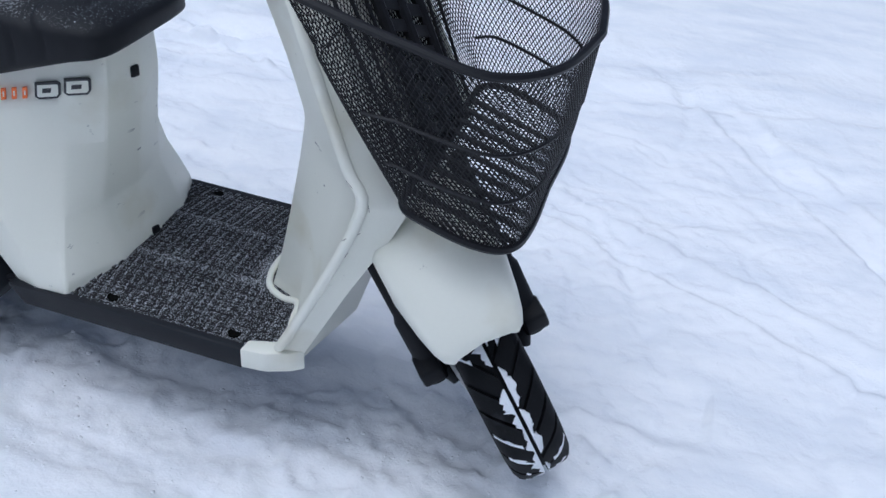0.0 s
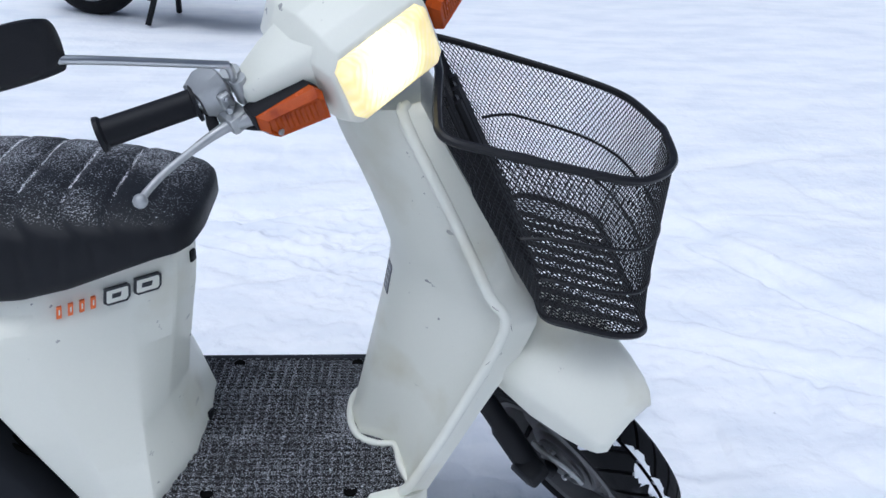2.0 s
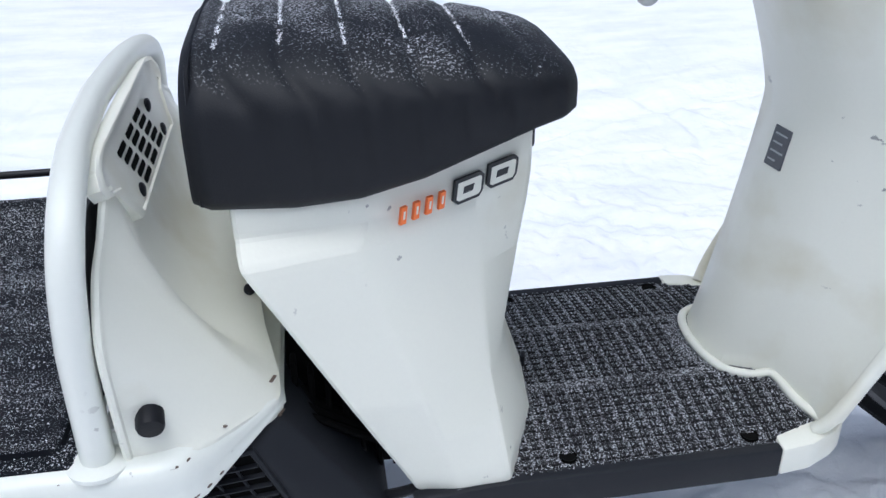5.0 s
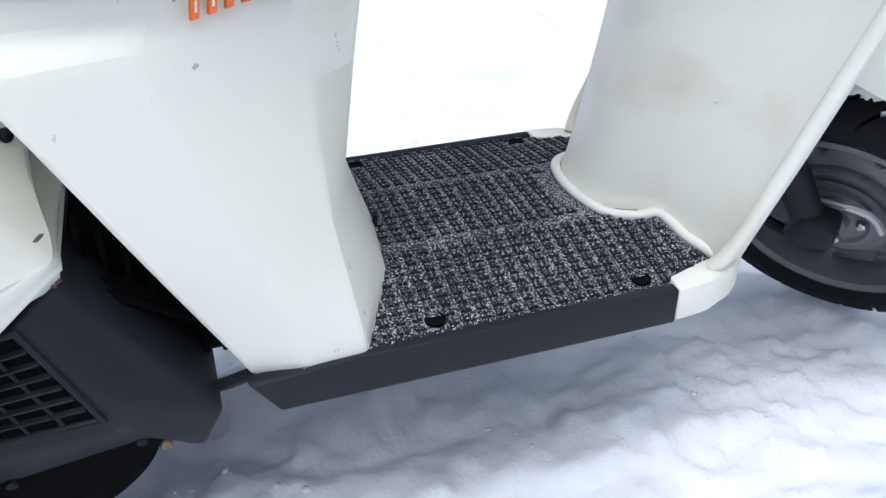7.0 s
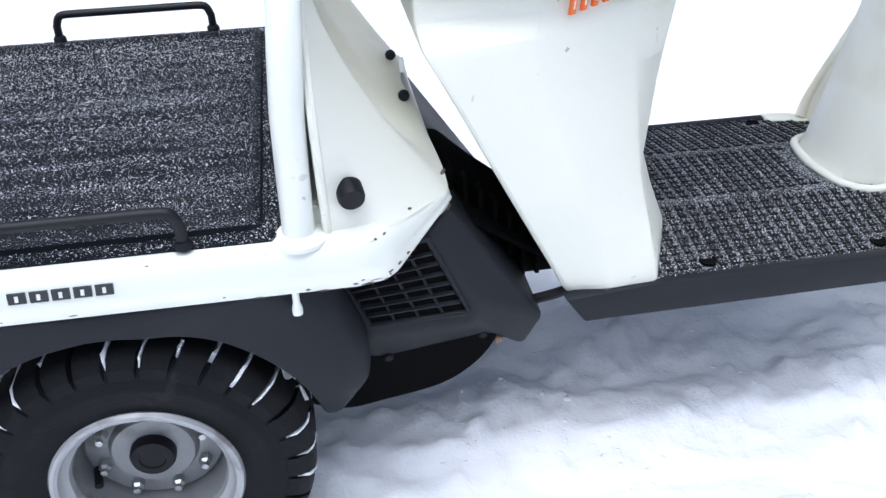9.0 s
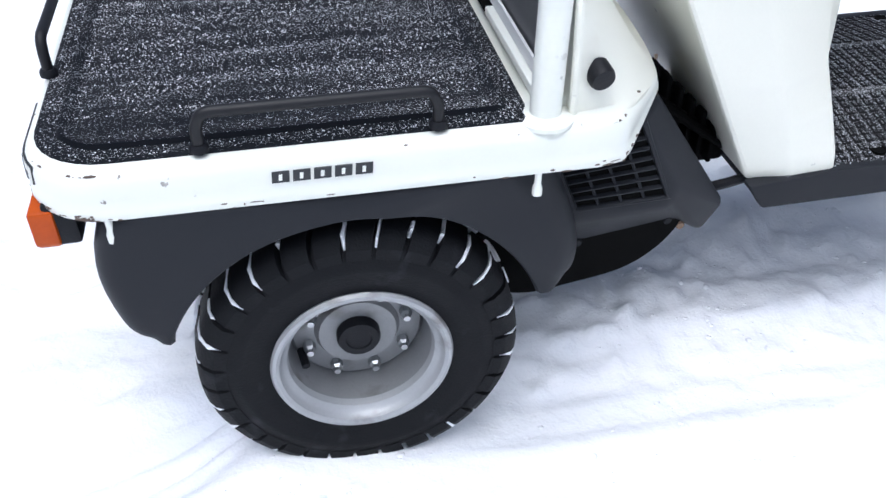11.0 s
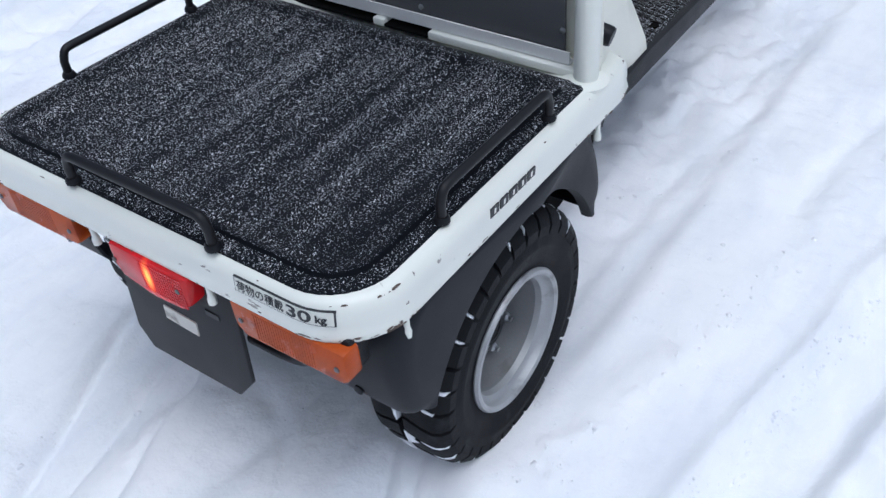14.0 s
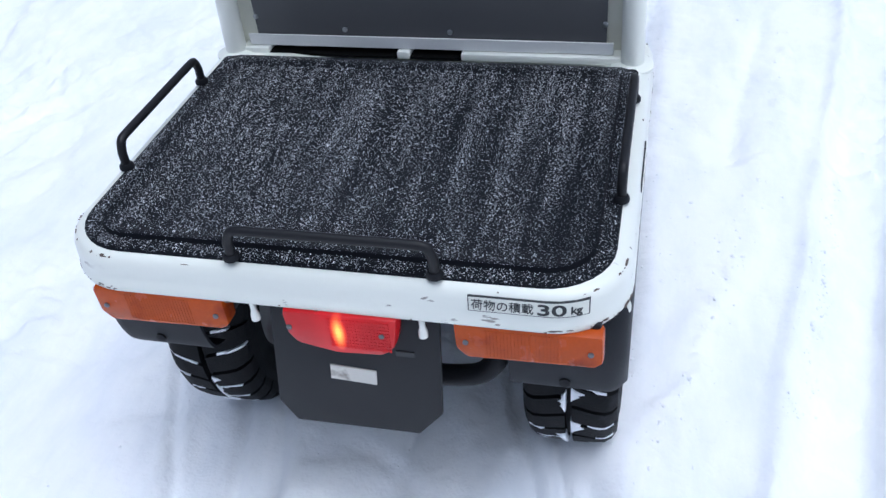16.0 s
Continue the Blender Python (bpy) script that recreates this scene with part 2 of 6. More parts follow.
WORN = material("worn_white_sticker", (0.66, 0.64, 0.58), 0.55, 0, 0.1, 40, 300, 0.1, (0.20, 0.17, 0.14), 0.56, 55)
GREYSTICKER = material("grey_sticker", (0.075, 0.08, 0.09), 0.4, 0, 0.4, 120, 500)
# near-black that carries the shade of openings and of the gap under the seat
RECESS_SHADE = material("recess_shade_black", (0.004, 0.004, 0.004), 0.9, 0, 0.1, 40, 400, spec=0.05)
CHIP = material("bare_rusted_metal", (0.12, 0.09, 0.07), 0.7, 0.1, 0.4, 150, 600)
RUSTY = material("rusty_bolt", (0.22, 0.15, 0.10), 0.6, 0.5, 0.3, 200, 600)
REDPAINT = material("red_paint", (0.35, 0.02, 0.02), 0.3)
FLAP = material("black_rubber_sheet", (0.018, 0.019, 0.022), 0.55, 0, 0.2, 12, 400, 0.08, (0.030, 0.030, 0.031), 0.6, 10, spec=0.25)
SHEET = material("dark_grey_sheet", (0.085, 0.086, 0.090), 0.42, 0, 0.12, 10, 400, 0.05, (0.13, 0.125, 0.12), 0.6, 7, spec=0.5)


def snow_material():
    m = bpy.data.materials.new("snow")
    m.use_nodes = True
    nt = m.node_tree
    b = nt.nodes["Principled BSDF"]
    b.inputs["Roughness"].default_value = 0.7
    b.inputs["Specular IOR Level"].default_value = 0.3
    tc = nt.nodes.new("ShaderNodeTexCoord")
    last = None
    heights = []
    for s, d in ((7, 6), (45, 6), (260, 4)):
        n = nt.nodes.new("ShaderNodeTexNoise")
        n.inputs["Scale"].default_value, n.inputs["Detail"].default_value = s, d
        n.inputs["Distortion"].default_value = 0.15
        nt.links.new(tc.outputs["Object"], n.inputs["Vector"])
        heights.append(n)
    for n, st, di in zip(heights, (0.35, 0.40, 0.35), (0.03, 0.008, 0.002)):
        bp = nt.nodes.new("ShaderNodeBump")
        bp.inputs["Strength"].default_value, bp.inputs["Distance"].default_value = st, di
        nt.links.new(n.outputs[0], bp.inputs["Height"])
        if last:
            nt.links.new(last.outputs[0], bp.inputs["Normal"])
        last = bp
    nt.links.new(last.outputs[0], b.inputs["Normal"])
    mix = nt.nodes.new("ShaderNodeMix")
    mix.data_type = "RGBA"
    mix.inputs[6].default_value, mix.inputs[7].default_value = (0.805, 0.83, 0.875, 1), (0.915, 0.925, 0.945, 1)
    # icy, scraped streaks between dry white snow
    mp = nt.nodes.new("ShaderNodeMapping")
    mp.inputs["Rotation"].default_value, mp.inputs["Scale"].default_value = (0, 0, 0.17), (0.55, 1.5, 1.0)
    nt.links.new(tc.outputs["Object"], mp.inputs["Vector"])
    ice = nt.nodes.new("ShaderNodeTexNoise")
    ice.inputs["Scale"].default_value, ice.inputs["Detail"].default_value, ice.inputs["Roughness"].default_value = 4.5, 8, 0.62
    nt.links.new(mp.outputs[0], ice.inputs["Vector"])
    spread = nt.nodes.new("ShaderNodeMapRange")
    spread.inputs[1].default_value, spread.inputs[2].default_value = 0.36, 0.58
    nt.links.new(ice.outputs[0], spread.inputs[0])
    nt.links.new(spread.outputs[0], mix.inputs[0])
    nt.links.new(mix.outputs[2], b.inputs["Base Color"])
    return m


SNOW = snow_material()


# ---- mesh helpers ----
def part(name, bm, mat, parent, label="", smooth=40, m=None):
    """Links a bmesh as one mesh object under a thing or a part."""
    if m is not None:
        bm.transform(m)
    bmesh.ops.recalc_face_normals(bm, faces=bm.faces)
    me = bpy.data.meshes.new(name)
    bm.to_mesh(me)
    bm.free()
    me.materials.append(mat)
    for p in me.polygons:
        p.use_smooth = smooth > 0
    if smooth > 0:
        me.set_sharp_from_angle(angle=radians(smooth))
    ob = new(name, me)
    ob.parent = parent
    if label:
        ob["label"] = label
    return ob


def thing(name, label, category, at=(0, 0, 0), group=""):
    return tagged(new(name), label, category, group)


def loft(bm, rings, closed=True, cap=True):
    """Skins rings of equally many points."""
    vs = [[bm.verts.new(p) for p in r] for r in rings]
    n = len(vs[0])
    for a, b in zip(vs, vs[1:]):
        for i in range(n if closed else n - 1):
            j = (i + 1) % n
            bm.faces.new((a[i], a[j], b[j], b[i]))
    if cap and closed:
        bm.faces.new(vs[0])
        bm.faces.new(vs[-1])
    return vs


def mirrored(right):
    """A closed ring from the right half (y <= 0): first and last points may lie on the middle."""
    return right + [(x, -y, z) for x, y, z in reversed(right) if abs(y) > 1e-6]


def smooth_path(pts, k=6, closed=False):
    """Catmull-Rom through the points."""
    P = [Vector(p) for p in pts]
    n, out = len(P), []
    for i in range(n if closed else n - 1):
        a, b, c, d = (P[(i - 1) % n], P[i], P[(i + 1) % n], P[(i + 2) % n]) if closed else (P[max(i - 1, 0)], P[i], P[i + 1], P[min(i + 2, n - 1)])
        for s in range(k):
            t = s / k
            out.append(0.5 * ((2 * b) + (c - a) * t + (2 * a - 5 * b + 4 * c - d) * t * t + (3 * b - a - 3 * c + d) * t ** 3))
    if not closed:
        out.append(P[-1])
    return out


def tube(bm, pts, r, seg=10, closed=False):
    P = [Vector(p) for p in pts]
    n = len(P)
    rings, ref = [], None
    for i in range(n):
        d = (P[(i + 1) % n] - P[i - 1]) if closed else (P[min(i + 1, n - 1)] - P[max(i - 1, 0)])
        d.normalize()
        if ref is None:
            ref = d.orthogonal().normalized()
        ref = (ref - d * ref.dot(d)).normalized()
        side = d.cross(ref)
        rad = r(i / (n - 1)) if callable(r) else r
        rings.append([P[i] + (ref * math.cos(2 * math.pi * k / seg) + side * math.sin(2 * math.pi * k / seg)) * rad for k in range(seg)])
    vs = [[bm.verts.new(p) for p in ring] for ring in rings]
    for i in range(n if closed else n - 1):
        a, b = vs[i], vs[(i + 1) % n]
        for k in range(seg):
            bm.faces.new((a[k], a[(k + 1) % seg], b[(k + 1) % seg], b[k]))
    if not closed:
        bm.faces.new(vs[0])
        bm.faces.new(vs[-1])
    return bm


def box(bm, lo, hi, bevel=0.0, segs=2):
    c = bmesh.ops.create_cube(bm, size=1.0)["verts"]
    for v in c:
        v.co = Vector([lo[i] + (v.co[i] + 0.5) * (hi[i] - lo[i]) for i in range(3)])
    if bevel:
        es = list({e for v in c for e in v.link_edges})
        bmesh.ops.bevel(bm, geom=es, offset=bevel, segments=segs, profile=0.5, affect="EDGES")
    return bm


def prism(bm, poly, axis, a, b, bevel=0.0):
    """Polygon of 2D points pushed along an axis from a to b."""
    def at(p, v):
        return {"x": (v, p[0], p[1]), "y": (p[0], v, p[1]), "z": (p[0], p[1], v)}[axis]
    A, B = [bm.verts.new(at(p, a)) for p in poly], [bm.verts.new(at(p, b)) for p in poly]
    n = len(poly)
    fs = [bm.faces.new(A), bm.faces.new(B)] + [bm.faces.new((A[i], A[(i + 1) % n], B[(i + 1) % n], B[i])) for i in range(n)]
    if bevel:
        bmesh.ops.bevel(bm, geom=list({e for f in fs for e in f.edges}), offset=bevel, segments=2, profile=0.5, affect="EDGES")
    return bm


def lathe(bm, profile, seg=48, closed=False):
    """Turns (radius, y) pairs round the y axis."""
    vs = [[bm.verts.new((r * math.cos(2 * math.pi * k / seg), y, r * math.sin(2 * math.pi * k / seg))) for k in range(seg)] for r, y in profile]
    m = len(vs)
    for i in range(m if closed else m - 1):
        a, b = vs[i], vs[(i + 1) % m]
        for k in range(seg):
            bm.faces.new((a[k], a[(k + 1) % seg], b[(k + 1) % seg], b[k]))
    if not closed:
        bm.faces.new(vs[0])
        bm.faces.new(vs[-1])
    return bm


def B():
    return bmesh.new()


def T(x, y, z):
    return Matrix.Translation((x, y, z))


# ---- ground ----
def axis_steps(lo, hi, fine, far, grow):
    xs, x, s = [], lo, fine
    n = round((hi - lo) / fine)
    core = [lo + (hi - lo) * i / n for i in range(n + 1)]
    up, x = [], hi
    while x < far:
        s *= grow
        x += s
        up.append(x)
    down, x, s = [], lo, fine
    while x > -far:
        s *= grow
        x -= s
        down.append(x)
    return list(reversed(down)) + core + up


def rut(off, half, depth, bank=0.3):
    e = abs(off) / half
    return -depth / (1 + e ** 8) + bank * depth * math.exp(-((e - 1.25) / 0.28) ** 2)


# older tracks crossing at a slant on the near side, and some beyond: x0, y0, x1, y1, half width, depth
TRACKS = ((-0.05, -0.565, 1.39, -0.815, 0.055, 0.022),
          (0.2, -0.85, 1.2, -1.05, 0.06, 0.015), (0.2, 1.3, 1.8, 1.7, 0.07, 0.02), (0.2, 1.5, 1.8, 2.05, 0.07, 0.02), (1.0, 0.9, 2.2, 0.35, 0.05, 0.012), (1.5, 1.6, 2.2, 0.6, 0.06, 0.014))

# soft furrows beside the right rear wheel: line, half width, depth
FURROWS = ((((0.20, -0.232), (0.29, -0.225), (0.445, -0.223), (0.676, -0.242), (0.91, -0.279)), 0.016, 0.010),
           (((0.92, -0.227), (1.02, -0.231), (1.23, -0.259)), 0.016, 0.010),
           (((0.64, -0.451), (0.752, -0.376), (0.90, -0.277)), 0.024, 0.010),
           (((0.63, -0.447), (0.82, -0.462), (1.03, -0.501), (1.25, -0.535)), 0.020, 0.012),
           (((0.10, -0.330), (0.27, -0.371)), 0.022, 0.008))
# lanes of lumpy, crumbled snow: line, half width
LANES = ((((-0.10, -0.345), (0.12, -0.398), (0.30, -0.438), (0.45, -0.468), (0.58, -0.502), (0.77, -0.535), (1.02, -0.565), (1.25, -0.600)), 0.030),
         (((0.0, -0.528), (0.17, -0.564), (0.35, -0.595), (0.60, -0.640)), 0.018))


def line_distance(line, x, y):
    best = 9.0
    for (x0, y0), (x1, y1) in zip(line, line[1:]):
        t = min(1.0, max(0.0, ((x - x0) * (x1 - x0) + (y - y0) * (y1 - y0)) / ((x1 - x0) ** 2 + (y1 - y0) ** 2)))
        best = min(best, math.hypot(x - x0 - t * (x1 - x0), y - y0 - t * (y1 - y0)))
    return best


def track_offset(track, x, y):
    x0, y0, x1, y1 = track[:4]
    return ((x - x0) * (y1 - y0) - (y - y0) * (x1 - x0)) / math.hypot(x1 - x0, y1 - y0)


def ground_height(x, y):
    p = Vector((x, y, 0))
    w = Vector((noise.noise(p * 1.7 + Vector((5, 2, 0))), noise.noise(p * 1.7 + Vector((1, 8, 3))), 0)) * 0.12
    q = p + w
    d = math.hypot(x - 0.5, y)
    far = min(1.0, max(0.0, (d - 0.75) / 1.2))
    # rough, scraped patches alternate with smooth packed snow
    rough = min(1.0, max(0.0, 0.45 + 2.0 * noise.noise(q * 1.9 + Vector((3, 3, 8))))) * (1 - 0.75 * far)
    rough = min(1.0, rough + 0.55 * math.exp(-((x - 0.6) / 0.6) ** 4 - ((y + 0.05) / 0.4) ** 4))
    calm = math.exp(-((x - 0.6) / 0.8) ** 6 - ((y + 0.45) / 0.23) ** 6)
    rough *= 1 - 0.8 * calm
    if x < 0.05:
        rough *= 1 - 0.75 * sum(math.exp(-((y - yc - 0.33 * x) / 0.09) ** 4) for yc in (0.300, -0.150))
    h = 0.010 + 0.007 * noise.noise(q * 1.3) + 0.005 * noise.noise(q * 3.7) + (0.003 + 0.009 * rough) * noise.noise(q * 9) + (0.0012 + 0.009 * rough) * noise.noise(q * 23)
    h += 0.019 * rough * max(0.0, noise.noise(p * 38 + Vector((4, 1, 6)))) + 0.0018 * noise.noise(p * 52)
    near = max(0.0, 1 - max(0.0, -1.1 - x, x - 2.0, -0.85 - y, y - 1.3) / 1.6)
    if near == 0:
        return 0.010 + 0.007 * noise.noise(q * 1.3) + 0.030 * noise.noise(p * 0.7 + Vector((9, 4, 2)))
    # trodden lumps: creases where the warped field crosses nought
    c = noise.noise(q * 2.1 + Vector((7, 3, 1)))
    h -= (1 - 0.8 * calm) * (0.4 + 0.15 * far) * 0.022 * math.exp(-(c / 0.07) ** 2)
    c2 = noise.noise(q * 4.6 + Vector((2, 9, 4)))
    h -= (1 - 0.8 * calm) * 0.012 * math.exp(-(c2 / 0.08) ** 2) * (0.5 - 0.15 * far)
    # sharp little ledges where crust has broken
    c3 = noise.noise(q * 3.1 + Vector((1, 5, 9)))
    h += (1 - 0.8 * calm) * 0.011 / (1 + math.exp(-c3 / 0.012)) * (0.35 + 0.2 * far)
    h += far * 0.030 * noise.noise(p * 0.7 + Vector((9, 4, 2)))
    crumb = 0.5 + noise.noise(p * 30)
    if -6 < x < 1.6:
        for yc in (-0.226, 0.226):
            h += rut(y - yc - 0.006 * noise.noise(p * 3), 0.072, 0.012)
    # tread grooves left behind the wheels
    if x < 0.05:
        for yc in (0.295 + 0.33 * x, -0.150 + 0.33 * x):
            h += rut(y - yc, 0.075, 0.010)
        for yc, slope in ((0.229, 0.25), (0.331, 0.42), (0.168, 0.30), (-0.185, 0.33), (-0.225, 0.33)):
            h -= 0.013 * math.exp(-((y - yc - slope * (x + 0.15)) / 0.008) ** 2)
    if x < 1.25:
        h += rut(y - 0.01 * noise.noise(p * 2), 0.06, 0.008, 0.2)
    for track in TRACKS:
        off = track_offset(track, x, y)
        if abs(off) < 0.3:
            half, depth = track[4:]
            h += rut(off - 0.014 * noise.noise(p * 5), half, depth, 0.4)
            h += 0.012 * max(0, crumb) * math.exp(-((abs(off) - half * 1.2) / 0.018) ** 2) * max(0.0, 0.4 + noise.noise(p * 6))
    if -0.2 < x < 1.35 and -0.75 < y < -0.15:
        for line, half, depth in FURROWS:
            h -= depth * math.exp(-(line_distance(line, x, y) / half) ** 2) * (0.7 + 0.5 * noise.noise(p * 6))
        for line, half in LANES:
            lane = math.exp(-(line_distance(line, x, y) / half) ** 2) * max(0.0, 0.8 + noise.noise(p * 7))
            h += lane * (0.004 + 0.014 * max(0.0, noise.noise(p * 34)) + 0.008 * noise.noise(p * 60))
    # the rear tyres stand a little sunk in
    for yc in (-0.226, 0.226):
        h += 0.020 * math.exp(-(x / 0.14) ** 2 - ((y - yc) / 0.08) ** 4)
    h += 0.030 * math.exp(-((x + 0.12) / 0.07) ** 2 - ((y + 0.235) / 0.10) ** 4)
    # bank of loose snow outside the right rear wheel, and packed snow round the front wheel
    h += 0.016 * math.exp(-((y + 0.36) / 0.06) ** 2 - ((x - 0.02) / 0.22) ** 2)
    h += 0.012 * math.exp(-((y + 0.03) / 0.12) ** 2 - ((x - 1.30) / 0.10) ** 2)
    broad = 0.010 + 0.007 * noise.noise(q * 1.3) + far * 0.030 * noise.noise(p * 0.7 + Vector((9, 4, 2)))
    return broad + (h - broad) * near


def ground():
    xs = axis_steps(-1.1, 2.0, 0.0085, 400, 1.07)
    ys = axis_steps(-0.85, 1.3, 0.0085, 400, 1.07)
    verts = [(x, y, ground_height(x, y) - 0.002) for y in ys for x in xs]
    n = len(xs)
    faces = [(j * n + i, j * n + i + 1, (j + 1) * n + i + 1, (j + 1) * n + i) for j in range(len(ys) - 1) for i in range(n - 1)]
    me = bpy.data.meshes.new("ground")
    me.from_pydata(verts, [], faces)
    me.materials.append(SNOW)
    for p in me.polygons:
        p.use_smooth = True
    return tagged(new("ground", me), "packed white snow with ruts and soft footmarks", "snow", kind="structure")


def loose_snow():
    """Crumbs thrown up along the tracks and scraped loose round the wheels."""
    rng = random.Random(5)
    ico = [(0, 0, 1), (0.89, 0, 0.45), (0.28, 0.85, 0.45), (-0.72, 0.53, 0.45), (-0.72, -0.53, 0.45), (0.28, -0.85, 0.45), (0.72, 0.53, -0.45), (-0.28, 0.85, -0.45), (-0.89, 0, -0.45), (-0.28, -0.85, -0.45), (0.72, -0.53, -0.45), (0, 0, -1)]
    tri = [(0, 1, 2), (0, 2, 3), (0, 3, 4), (0, 4, 5), (0, 5, 1), (1, 6, 2), (2, 7, 3), (3, 8, 4), (4, 9, 5), (5, 10, 1), (6, 7, 2), (7, 8, 3), (8, 9, 4), (9, 10, 5), (10, 6, 1)]
    verts, faces = [], []

    def crumb(x, y, r):
        z = ground_height(x, y) - 0.002
        k = len(verts)
        a = rng.uniform(0, 6.3)
        for vx, vy, vz in ico:
            j = r * rng.uniform(0.65, 1.2)
            verts.append((x + j * (vx * math.cos(a) - vy * math.sin(a)) * 1.25, y + j * (vx * math.sin(a) + vy * math.cos(a)), z - 0.10 * r + j * vz * 0.5))
        faces.extend([tuple(i + k for i in f) for f in tri])
    for line, half in LANES:
        for n in range(260):
            k = rng.randrange(len(line) - 1)
            t = rng.random()
            x = line[k][0] + (line[k + 1][0] - line[k][0]) * t
            y = line[k][1] + (line[k + 1][1] - line[k][1]) * t + rng.gauss(0, half * 0.6)
            if noise.noise(Vector((x * 5, y * 5, 1))) > -0.1:
                crumb(x, y, min(0.006, 0.0008 + rng.expovariate(1 / 0.0012)))
    for track in TRACKS[:1] + TRACKS[4:]:
        x0, y0, x1, y1, half, depth = track
        L = math.hypot(x1 - x0, y1 - y0)
        for n in range(120):
            t, side = rng.uniform(-0.4, 1.5), rng.choice((-1.15, 1.15)) * half + rng.gauss(0, 0.012)
            x, y = x0 + (x1 - x0) * t + (y1 - y0) / L * side, y0 + (y1 - y0) * t - (x1 - x0) / L * side
            if noise.noise(Vector((x * 5, y * 5, 1))) > -0.05:
                crumb(x, y, min(0.006, 0.0008 + rng.expovariate(1 / 0.0010)))
    for cx, cy, sx, sy, count in ((0.62, -0.16, 0.30, 0.16, 900), (0.55, 0.10, 0.30, 0.12, 350), (1.25, -0.02, 0.15, 0.14, 160), (0.0, -0.32, 0.20, 0.05, 180), (-0.35, 0.2, 0.3, 0.12, 140), (1.6, 0.5, 0.35, 0.5, 160)):
        for n in range(count):
            x, y = rng.gauss(cx, sx), rng.gauss(cy, sy)
            if noise.noise(Vector((x * 7, y * 7, 3))) > -0.1:
                crumb(x, y, min(0.006, 0.0008 + rng.expovariate(1 / 0.0011)))
    me = bpy.data.meshes.new("loose_snow")
    me.from_pydata(verts, [], faces)
    me.materials.append(SNOW)
    for p in me.polygons:
        p.use_smooth = True
    return tagged(new("loose_snow", me), "loose white snow crumbs scattered along the ruts", "snow", kind="stuff")


ground()
loose_snow()

# ---- the three-wheeled scooter ----
scooter = thing("cargo_scooter", "white three-wheeled cargo scooter parked on packed snow", "scooter")

# steering: everything on the head turns together
RAKE, LOCK, HEAD_X, AXLE_X, AXLE_Z = radians(30.5), radians(57.5), 1.218, 1.239, 0.2
STEER = T(HEAD_X, 0, AXLE_Z) @ Matrix.Rotation(-LOCK, 4, Vector((-math.sin(RAKE), 0, math.cos(RAKE)))) @ T(-HEAD_X, 0, -AXLE_Z)


